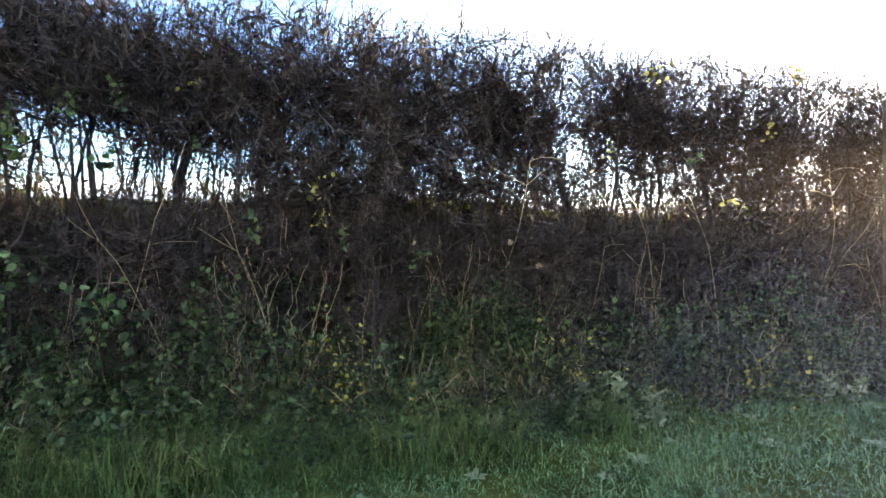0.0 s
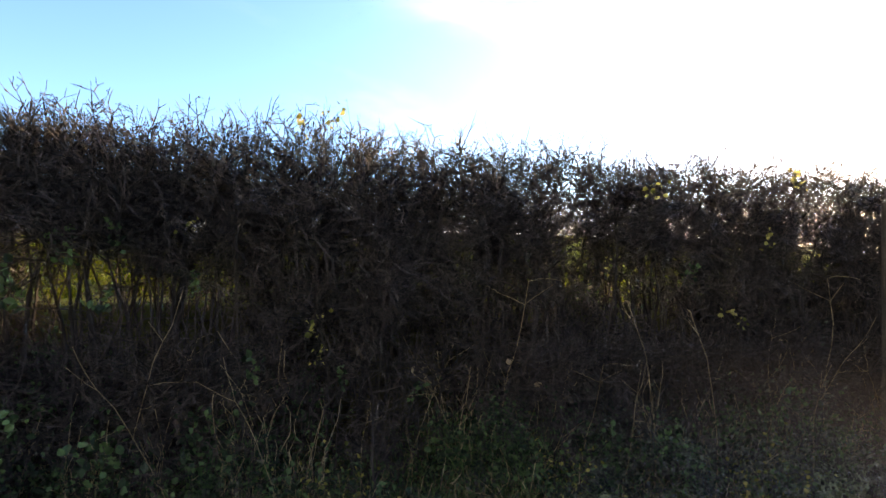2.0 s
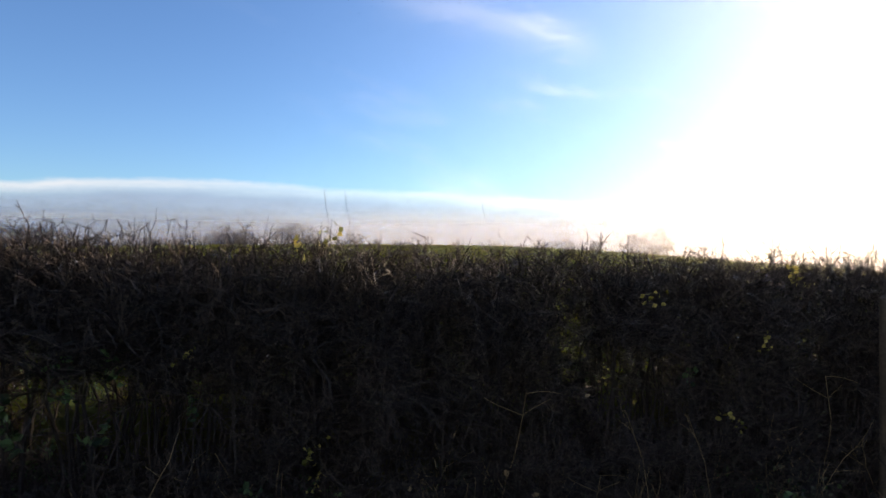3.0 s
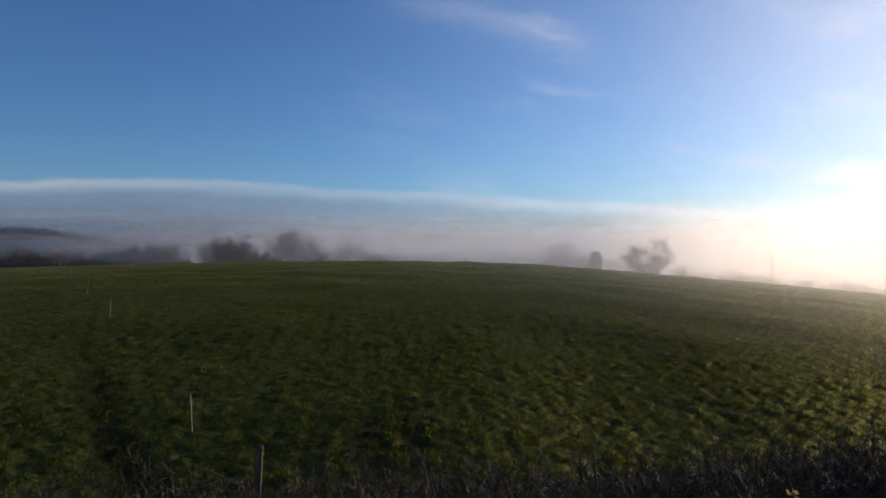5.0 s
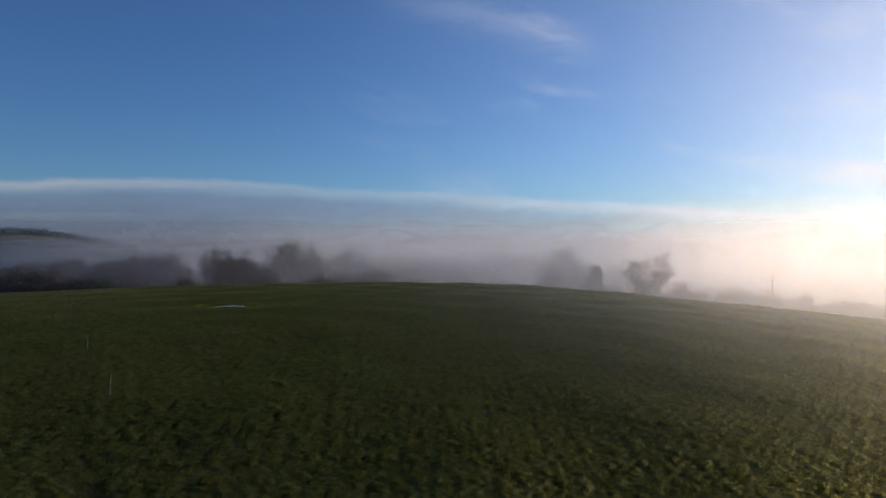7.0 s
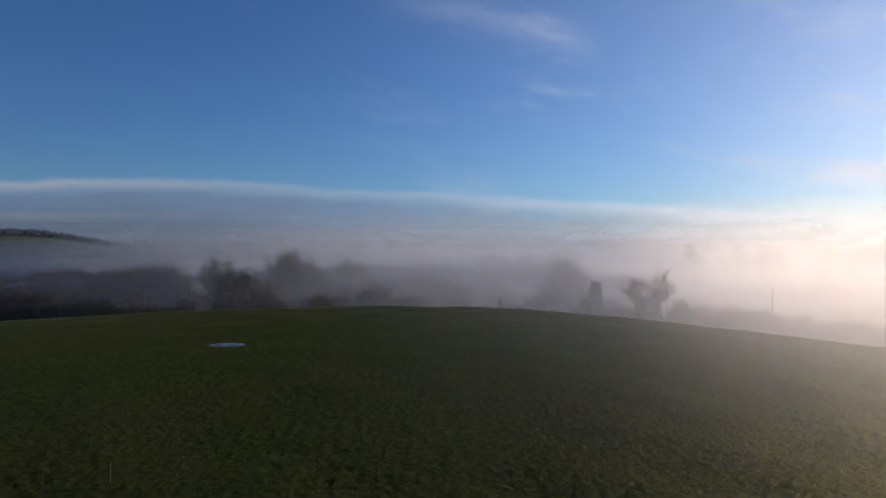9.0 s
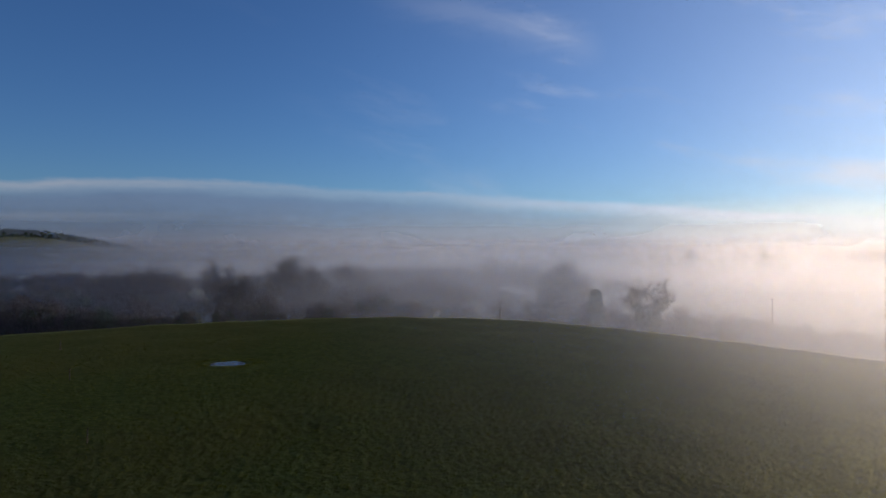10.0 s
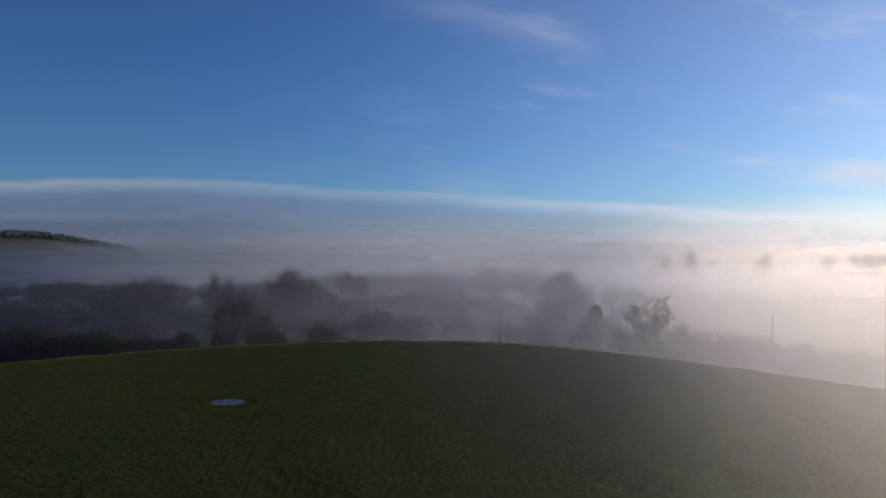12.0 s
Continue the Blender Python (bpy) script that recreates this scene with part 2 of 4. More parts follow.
def fog_haze_material(name, amount, low, high, span=0.012, right=None, lift=None, least=0.0):
    """Water droplets, and the added haze: lets light through, and scatters a share of it; thins out upwards and in
    drifts.
    """
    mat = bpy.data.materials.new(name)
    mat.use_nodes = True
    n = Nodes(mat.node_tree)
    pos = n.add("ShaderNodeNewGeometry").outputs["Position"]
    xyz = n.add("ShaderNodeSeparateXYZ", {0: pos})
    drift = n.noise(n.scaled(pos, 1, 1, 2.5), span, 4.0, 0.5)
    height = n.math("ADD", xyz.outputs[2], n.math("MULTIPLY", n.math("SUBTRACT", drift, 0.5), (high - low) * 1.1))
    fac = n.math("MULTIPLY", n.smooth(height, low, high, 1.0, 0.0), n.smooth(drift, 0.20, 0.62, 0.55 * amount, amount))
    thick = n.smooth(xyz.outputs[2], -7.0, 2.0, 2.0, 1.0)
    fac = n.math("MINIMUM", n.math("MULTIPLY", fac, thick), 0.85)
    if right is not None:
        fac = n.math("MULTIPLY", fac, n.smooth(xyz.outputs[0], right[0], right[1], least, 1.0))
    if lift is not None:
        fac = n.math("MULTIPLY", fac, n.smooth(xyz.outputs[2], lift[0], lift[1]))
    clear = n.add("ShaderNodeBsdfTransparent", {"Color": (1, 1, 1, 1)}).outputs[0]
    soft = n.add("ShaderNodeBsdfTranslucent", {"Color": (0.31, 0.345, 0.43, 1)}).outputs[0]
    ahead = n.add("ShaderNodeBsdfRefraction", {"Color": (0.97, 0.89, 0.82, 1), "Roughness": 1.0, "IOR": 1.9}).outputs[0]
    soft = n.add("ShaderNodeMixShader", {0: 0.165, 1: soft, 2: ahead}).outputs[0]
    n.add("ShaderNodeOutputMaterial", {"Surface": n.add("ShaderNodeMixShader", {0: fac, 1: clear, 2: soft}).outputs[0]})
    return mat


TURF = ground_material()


# ---- geometry helpers ----
rng = np.random.default_rng(11)


def thing(name, m, label, category, group="", kind=""):
    ob = new(name)
    ob.empty_display_size = 0.2
    ob.matrix_world = m
    return tagged(ob, label, category, group, kind)


def link_mesh(name, verts, faces, mat, parent=None, label="", smooth=False, kind=""):
    me = bpy.data.meshes.new(name)
    me.from_pydata(np.asarray(verts).tolist(), [], [list(map(int, f)) for f in faces])
    if smooth:
        me.polygons.foreach_set("use_smooth", np.ones(len(me.polygons), dtype=bool))
    me.materials.append(mat)
    me.update()
    ob = new(name, me)
    ob.parent = parent
    return tagged(ob, label, kind=kind)


def tubes(segs, sides=3):
    """Tapered prisms for rows of x0 y0 z0 x1 y1 z1 r0 r1."""
    s = np.asarray(segs, dtype=float)
    a, b, ra, rb = s[:, 0:3], s[:, 3:6], s[:, 6], s[:, 7]
    d = b - a
    d /= np.maximum(np.linalg.norm(d, axis=1, keepdims=True), 1e-9)
    ref = np.where(np.abs(d[:, 2:3]) < 0.9, np.array([[0, 0, 1.0]]), np.array([[1.0, 0, 0]]))
    u = np.cross(d, ref)
    u /= np.linalg.norm(u, axis=1, keepdims=True)
    w = np.cross(d, u)
    ang = np.arange(sides) * 2 * np.pi / sides
    ring = u[:, None] * np.cos(ang)[None, :, None] + w[:, None] * np.sin(ang)[None, :, None]
    v = np.concatenate([a[:, None] + ring * ra[:, None, None], b[:, None] + ring * rb[:, None, None]], axis=1).reshape(-1, 3)
    k = np.arange(sides)
    face = np.stack([k, (k + 1) % sides, (k + 1) % sides + sides, k + sides], axis=1)
    f = (face[None] + (np.arange(len(s)) * 2 * sides)[:, None, None]).reshape(-1, 4)
    return v, f


def pipe(segs, sides=4):
    """One welded tube along a chain of rows as tubes() takes them."""
    s = np.asarray(segs, dtype=float)
    pts = np.concatenate([s[:, 0:3], s[-1:, 3:6]])
    rad = np.concatenate([s[:, 6], s[-1:, 7]])
    d = np.gradient(pts, axis=0)
    d /= np.linalg.norm(d, axis=1, keepdims=True)
    ref = np.array([1.0, 0, 0]) if abs(d[0][2]) > 0.7 else np.array([0, 0, 1.0])
    u = np.cross(d, ref)
    u /= np.linalg.norm(u, axis=1, keepdims=True)
    w = np.cross(d, u)
    ang = np.arange(sides) * 2 * np.pi / sides
    v = (pts[:, None] + (u[:, None] * np.cos(ang)[None, :, None] + w[:, None] * np.sin(ang)[None, :, None]) * rad[:, None, None]).reshape(-1, 3)
    f = [[i * sides + k, i * sides + (k + 1) % sides, (i + 1) * sides + (k + 1) % sides, (i + 1) * sides + k] for i in range(len(s)) for k in range(sides)]
    f += [list(range(sides))[::-1], [len(s) * sides + k for k in range(sides)]]
    return v, f


def leaves(at, size, aspect=0.7, tilt=1.0):
    """Pointed oval leaves folded along the rib, one at each point."""
    n = len(at)
    out = rng.normal(size=(n, 3))
    out[:, 2] = out[:, 2] * tilt
    out /= np.linalg.norm(out, axis=1, keepdims=True)
    side = np.cross(out, rng.normal(size=(n, 3)))
    side /= np.linalg.norm(side, axis=1, keepdims=True)
    up = np.cross(out, side)
    ln = (size * rng.uniform(0.6, 1.3, n))[:, None]
    wd = ln * aspect * 0.5
    def side_point(far, wide):
        return at + out * ln * far + side * wd * wide + up * wd * abs(wide) * 0.35

    v = np.stack([at, side_point(0.25, 0.8), side_point(0.6, 0.9), at + out * ln, side_point(0.6, -0.9), side_point(0.25, -0.8)], axis=1).reshape(-1, 3)
    base = np.arange(n)[:, None] * 6
    f = np.concatenate([base + np.array([[0, 1, 2, 3]]), base + np.array([[0, 3, 4, 5]])], axis=0)
    return v, f


def blades(root, length, width, lean, droop=0.5):
    """Grass blades of two lengths each, bent over."""
    n = len(root)
    az = rng.uniform(0, 2 * np.pi, n)
    h = np.stack([np.cos(az), np.sin(az), np.zeros(n)], axis=1)
    side = np.stack([-np.sin(az), np.cos(az), np.zeros(n)], axis=1)
    ln = np.broadcast_to(length, (n,))[:, None] * rng.uniform(0.6, 1.25, n)[:, None]
    ln_lean = np.broadcast_to(lean, (n,))[:, None] * rng.uniform(0.3, 1.5, n)[:, None]
    w = np.broadcast_to(width, (n,))[:, None] * 0.5
    mid = root + ln * (np.array([[0, 0, 0.58]]) + h * ln_lean * 0.35)
    tip = mid + ln * (np.array([[0, 0, 0.42]]) * (1 - droop * ln_lean) + h * ln_lean * 0.6)
    v = np.stack([root - side * w, root + side * w, mid - side * w * 0.8, mid + side * w * 0.8, tip], axis=1).reshape(-1, 3)
    b = np.arange(n)[:, None] * 5
    quads = (b + np.array([[0, 1, 3, 2]])).tolist()
    tris = (b + np.array([[2, 3, 4]])).tolist()
    return v, quads + tris


# ---- the ground ----
def fade(x, lo, hi):
    t = np.clip((x - lo) / (hi - lo), 0, 1)
    return t * t * (3 - 2 * t)


def lumps(x, y, scale, seed):
    """Sums of waves in many directions: cheap, smooth, irregular hummocks between -1 and 1."""
    g = np.random.default_rng(seed)
    total = 0
    for k in range(9):
        a, p = g.uniform(0, 2 * np.pi, 2)
        q = scale * g.uniform(0.55, 1.7)
        total = total + np.sin((x * np.cos(a) + y * np.sin(a)) * q + p + 1.3 * np.sin((x * np.sin(a) - y * np.cos(a)) * q * 0.45 + p * 2))
    return total / 4.5


def beyond(x, y):
    """Metres past the hedge's near face."""
    return (y - HEDGE_Y - HEDGE_SLOPE * x) * math.cos(HEDGE_TURN)


def height(x, y):
    x, y = np.asarray(x, float), np.asarray(y, float)
    s = beyond(x, y)
    r = np.hypot(x, y)
    az = np.arctan2(x, y)
    verge = 0.03 * lumps(x, y, 1.1, 5) + 0.05 * fade(s, -1.2, 0)
    g = 1.9 + 1.65 * (1 - np.exp(-np.maximum(y - 8, -2) / 22))
    xr = np.minimum(x, 95) - 8
    g = g + 0.10 - 0.0425 * (xr + np.sqrt(xr * xr + 64))
    g = g - 0.0003 * np.minimum(np.maximum(-5 - x, 0), 90) ** 2
    rough = fade(s, 1.8, 5) * (1 - fade(r, 70, 130))
    g = g + rough * (0.016 * np.maximum(lumps(x * 0.8, y * 1.4, 7.0, 3), -0.6) + 0.031 * lumps(x * 0.8, y * 1.5, 15.0, 4) + 0.016 * lumps(x * 0.9, y * 1.3, 27.0, 8) + 0.06 * lumps(x, y, 0.7, 6))
    # a rut and a trodden strip along the fence
    line = (x + 4.0 + (y - 9.8) * 0.678) * 0.828
    g = g - 0.05 * np.exp(-((line + 1.1 + 0.10 * np.sin(y * 0.8)) / 0.34) ** 2) * fade(y, 6, 8) * (1 - fade(y, 13, 18))
    g = g - 0.26 * fade(x, 0.0, 4.0) * (1 - fade(y, 9, 24))
    brow = 72 - 0.006 * np.minimum(np.abs(x), 70) ** 2
    past = y - brow
    drop = np.where(past < 9, 0.015 * np.maximum(past, 0) ** 2, 1.215 + 7.2 * (1 - np.exp(-(past - 9) * 0.27 / 7.2)))
    g = g - drop
    floor = np.maximum(g, -6.5 - 0.6 * lumps(x, y, 0.05, 9))
    valley = floor - 4 * fade(r, 180, 500)
    left = (1 - fade(az, -0.60, -0.40)) * fade(az, -1.9, -1.1)
    hill = (2 + (75 + 3 * np.sin(az * 17 + 0.6) + 1.5 * np.sin(az * 41 + 1)) * left) * fade(r, 700, 2600)
    hill = hill + 7 * np.exp(-((az - 0.66) / 0.12) ** 2) * fade(r, 380, 540) * (1 - fade(r, 700, 1000))
    field = np.where(r > 170, valley + hill, floor)
    wet = 1 - fade(np.hypot(x - PUDDLE[0], y - PUDDLE[1]), 1.8, 4.5)
    field = field * (1 - wet) + (PUDDLE[2] - 0.12 * (1 - fade(np.hypot((x - PUDDLE[0]) / 1.5, (y - PUDDLE[1]) / 1.0), 0.5, 1.5)) + 0.035 * lumps(x, y, 1.6, 41) + 0.015 * lumps(x, y, 5.0, 42)) * wet
    bank = fade(s + 0.18 * lumps(x, y, 2.3, 31) + 0.06 * lumps(x, y, 7.0, 32), -0.1, 1.45)
    near = verge * (1 - fade(r, 60, 200))
    z = near * (1 - bank) + np.minimum(field, 400) * bank
    return z


def build_ground():
    front = np.concatenate([np.linspace(-52, 52, 420), np.linspace(52, 308, 90)[1:-1]])
    az = np.radians(front)
    r = np.concatenate([np.linspace(0.4, 3.0, 10), np.geomspace(3.0, 8.0, 46)[1:], np.geomspace(8.0, 95.0, 400)[1:], np.geomspace(95, 4600, 110)[1:]])
    A, R = np.meshgrid(az, r)
    X, Y = R * np.sin(A), R * np.cos(A)
    Z = height(X, Y)
    v = np.concatenate([np.stack([X, Y, Z], axis=2).reshape(-1, 3), [[0, 0, float(height(0, 0))]]])
    nr, na = X.shape
    i, j = np.meshgrid(np.arange(nr - 1), np.arange(na), indexing="ij")
    k = (j + 1) % na
    f = np.stack([i * na + j, (i + 1) * na + j, (i + 1) * na + k, i * na + k], axis=2).reshape(-1, 4).tolist()
    f += [[nr * na, j, (j + 1) % na] for j in range(na)]
    ob = link_mesh("ground", v, f, TURF, smooth=True)
    tagged(ob, "rough grassy pasture rising from a hedge bank to a rounded crest", "ground", kind="structure")


build_ground()


# ---- fog over the valley, and added haze ----
def fog_haze_sheet(radius, amount, low, high, right=None, bottom=-18.0, ceiling=60.0, wobble=0.012, lift=None, least=0.0):
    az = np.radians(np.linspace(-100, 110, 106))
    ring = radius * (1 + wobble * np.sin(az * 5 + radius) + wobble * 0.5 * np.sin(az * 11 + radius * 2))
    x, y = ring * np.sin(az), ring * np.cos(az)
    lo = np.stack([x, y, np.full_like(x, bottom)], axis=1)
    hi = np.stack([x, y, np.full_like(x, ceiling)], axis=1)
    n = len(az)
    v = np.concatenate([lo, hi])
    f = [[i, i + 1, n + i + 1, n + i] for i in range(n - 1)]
    ob = link_mesh("fog_haze_layer", v, f, fog_haze_material("fog_haze", amount, low, high, 0.5 / radius + 0.004, right, lift, least), smooth=True)
    tagged(ob, "thin pale sheet of valley fog or added haze", "fog", "fog layers", "stuff")


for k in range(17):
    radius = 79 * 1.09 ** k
    fog_haze_sheet(radius, 0.084 + 0.003 * k, 2 + 0.4 * k, 9 + 0.8 * k, right=(-0.60 * radius, 0.05 * radius), least=0.42)
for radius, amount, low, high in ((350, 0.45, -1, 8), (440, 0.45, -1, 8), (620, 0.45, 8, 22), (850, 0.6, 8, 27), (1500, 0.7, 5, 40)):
    fog_haze_sheet(radius, amount, low, high)
# a high sheet added as distance haze in front of the far ridge
fog_haze_sheet(1950, 0.55, 60, 170, ceiling=220)
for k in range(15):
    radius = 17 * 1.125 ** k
    fog_haze_sheet(radius, 0.008 + 0.0044 * k, 4, 20, right=(-0.30 * radius, 0.90 * radius), bottom=-5, ceiling=34)
# the same mist hangs over the near field on the sunny side, lifted off the grass
for k in range(5):
    radius = 9.5 * 1.26 ** k
    fog_haze_sheet(radius, 0.058 + 0.007 * k, 10, 17, right=(0.20 * radius, 0.74 * radius), bottom=-1, ceiling=24, lift=(5.5, 12.0))
# two low sheets added right of the verge imitate veiling haze in the lens
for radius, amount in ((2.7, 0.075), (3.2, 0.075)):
    fog_haze_sheet(radius, amount, 0.7, 1.9, right=(0.1 * radius, 0.72 * radius), bottom=0.0, ceiling=2.6)


# ---- bare trees and bushes in the valley ----
def wander(p, d, length, r0, r1, steps, wiggle, out):
    """Adds a crooked branch to out and returns its points."""
    pts = [p]
    for k in range(steps):
        d = d + rng.normal(size=3) * wiggle
        d = d / np.linalg.norm(d)
        q = p + d * length / steps
        a, b = r0 + (r1 - r0) * k / steps, r0 + (r1 - r0) * (k + 1) / steps
        out.append((*p, *q, a, b))
        pts.append(q)
        p = q
    return pts, d


def turned(d, angle):
    """d bent by angle towards a random side."""
    s = np.cross(d, rng.normal(size=3))
    s = s / np.linalg.norm(s)
    return d * math.cos(angle) + s * math.sin(angle)


def reach(p, q, r0, r1, steps, wiggle, out):
    """Adds a crooked branch from p to q to out and returns its points."""
    pts = [p]
    span = np.linalg.norm(q - p)
    for k in range(1, steps + 1):
        pts.append(p + (q - p) * k / steps + (rng.normal(size=3) * wiggle * span if k < steps else 0))
    for k in range(steps):
        out.append((*pts[k], *pts[k + 1], r0 + (r1 - r0) * k / steps, r0 + (r1 - r0) * (k + 1) / steps))
    return pts


SHAPES = {  # bole, crown centre, crown radius across and up, limbs, stems
    "spreading": (0.16, 0.54, 0.50, 0.47, 9, 1), "pollard": (0.34, 0.62, 0.42, 0.38, 5, 1), "tall": (0.22, 0.57, 0.46, 0.44, 9, 1), "bush": (0.04, 0.46, 0.50, 0.50, 3, 5)}


def tree_parts(kind):
    """Trunk, limbs and twigs of a bare tree about 1 high and 1 wide, filling an uneven crown."""
    bole, mid, across, tall, count, stems = SHAPES[kind]
    centre, radii = np.array([0, 0, mid]), np.array([across, across, tall])
    phase = rng.uniform(0, 6, 4)
    trunk, limbs, twigs = [], [], []

    def inside(q):
        e = (q - centre) / radii
        ln = np.linalg.norm(e)
        a = math.atan2(e[1], e[0])
        edge = 0.84 + 0.09 * math.sin(a * 2 + phase[0]) + 0.12 * math.sin(a * 3 + e[2] * 3 + phase[1]) + 0.08 * math.sin(e[2] * 6 + a * 5 + phase[2])
        return q if ln < edge else centre + (q - centre) * edge * rng.uniform(0.5, 1.08) / ln

    for s in range(stems):
        foot = np.array([0.0, 0.0, -0.04]) + (rng.normal(size=3) * (0.13, 0.13, 0) if stems > 1 else 0)
        pts = reach(foot, foot + np.array([*rng.normal(size=2) * 0.02, bole + 0.04]), 0.040 if stems == 1 else 0.014, 0.026 if stems == 1 else 0.010, 4, 0.03, trunk)
        for a in range(count):
            limb = []
            limbs.append(limb)
            w = rng.normal(size=3)
            w[2] = abs(w[2]) * 1.4 + 0.3 if kind == "pollard" else abs(w[2]) * 0.8 - 0.35
            w /= np.linalg.norm(w)
            q = inside(centre + radii * w * rng.uniform(0.5, 0.75))
            if kind == "pollard":
                q = np.array([(-0.40, 0.02, 0.34, -0.22, 0.20)[a] * 0.8, rng.normal() * 0.12, (0.90, 0.70, 0.97, 0.84, 0.78)[a]])
            thick = 0.020 if kind == "pollard" else 0.012
            p1 = reach(pts[-1] if a % 3 else pts[-2], q, thick, 0.006, 5, 0.07, limb)
            for c in range(6 if kind == "pollard" else 8):
                p2 = reach(p1[rng.integers(2, 6)], inside(p1[rng.integers(3, 6)] + rng.normal(size=3) * 0.15 + w * 0.08), 0.005, 0.0028, 3, 0.10, limb)
                for e in range(5):
                    p3 = reach(p2[rng.integers(1, 4)], inside(p2[rng.integers(1, 4)] + rng.normal(size=3) * 0.075), 0.0026, 0.0016, 2, 0.12, twigs)
                    for g in range(6):
                        reach(p3[rng.integers(1, 3)], inside(p3[2] + rng.normal(size=3) * 0.040), 0.0017, 0.0010, 1, 0, twigs)
    top = max(s[5] for s in twigs)
    span = np.percentile([abs(s[3]) for s in twigs] + [abs(s[4]) for s in twigs], 97) * 2
    fit = np.array([1 / span, 1 / span, 1 / top] * 2 + [1 / top] * 2)
    return np.array(trunk) * fit, [np.array(g) * fit for g in limbs], np.array(twigs) * fit


TREE_LABELS = {"spreading": ("tree", "bare spreading tree standing in valley fog", "tree"),
               "pollard": ("tree", "bare upright tree with thick raised limbs in fog", "tree"),
               "tall": ("tree", "tall bare tree rising out of the fog", "tree"),
               "bush": ("hedgerow_bush", "dense dark hedgerow bush below the field crest", "bush"),
               "ivy": ("ivy_clad_stump", "short tree trunk wrapped in thick dark ivy", "tree")}


def build_tree(kind):
    """One tree of unit size, kept at its first place."""
    name, label, category = TREE_LABELS[kind]
    ob = thing(name, Matrix(), label, category, "valley trees" if category == "tree" else "hedgerow bushes")
    trunk, limbs, twigs = tree_parts("tall" if kind == "ivy" else kind)
    link_mesh("trunk", *tubes(trunk, 7), TREE_BARK, ob)
    if kind == "ivy":
        a, h = rng.uniform(0, 2 * np.pi, 2600), rng.uniform(0.02, 1.0, 2600)
        r = 0.44 * (1 - np.clip((h - 0.72) / 0.30, 0, 1) ** 2) ** 0.5 * rng.uniform(0.7, 1.0, 2600) * (0.85 + 0.15 * np.sin(a * 3 + h * 9))
        link_mesh("ivy", *leaves(np.stack([r * np.cos(a), r * np.sin(a), h], axis=1), np.full(2600, 0.07), 0.9), IVY_LEAF, ob, "dense dark ivy", kind="stuff")
        return ob
    for limb in limbs:
        link_mesh("limb", *tubes(limb, 4), TREE_BARK, ob)
    link_mesh("crown", *tubes(twigs, 3), TREE_TWIG, ob, kind="stuff")
    if kind == "pollard":
        cores = np.concatenate([trunk] + [g[:3] for g in limbs])
        pick = cores[rng.integers(0, len(cores), 2600)]
        t = rng.uniform(0, 1, (2600, 1))
        p = pick[:, 0:3] * (1 - t) + pick[:, 3:6] * t + rng.normal(size=(2600, 3)) * (0.048, 0.048, 0.03)
        a, h = rng.uniform(0, 2 * np.pi, 1600), rng.uniform(0.02, 0.52, 1600)
        wrap = rng.uniform(0.16, 0.27, 1600) * (1 + 0.15 * np.sin(a * 3 + h * 11))
        p = np.concatenate([p, np.stack([wrap * np.cos(a), wrap * np.sin(a), h], axis=1)])
        link_mesh("ivy", *leaves(p, np.full(len(p), 0.045), 0.9), IVY_LEAF, ob, "dark ivy on trunk and limbs", kind="stuff")
    if kind == "bush":
        n, k = 5200, 9
        c = rng.normal(size=(k, 3)) * (0.24, 0.24, 0.14) + (0, 0, 0.45)
        rad = rng.uniform(0.14, 0.28, k)
        which = rng.integers(0, k, n)
        p = rng.normal(size=(n, 3))
        p = c[which] + p / np.linalg.norm(p, axis=1, keepdims=True) * (rad[which] * rng.uniform(0.5, 1.05, n))[:, None]
        p[:, 2] = np.clip(p[:, 2], 0.0, 0.92)
        link_mesh("foliage", *leaves(p, np.full(n, 0.032), 0.7), IVY_LEAF, ob, "small dark leaves", kind="stuff")
    return ob


MADE = {}


def place_tree(kind, x, y, top, width, sink=0.0):
    """A tree rooted in the ground at x, y whose tip reaches the height top."""
    key = (kind, len([k for k in MADE if k[0] == kind]))
    base = float(height(x, y)) - sink
    tall = max(top - base, 1.5)
    m = pose(x, y, base, 0, 0, 0 if kind == "pollard" else rng.uniform(0, 360)) @ Matrix.Diagonal((width, width, tall, 1))
    limit = {"spreading": 3, "pollard": 2, "tall": 3, "bush": 4, "ivy": 1}[kind]
    if key[1] < limit:
        MADE[key] = build_tree(kind)
        MADE[key].matrix_world = m
    else:
        source = MADE[(kind, int(rng.integers(0, limit)))]
        ob = copy_thing(source, Matrix())
        ob.matrix_basis = m


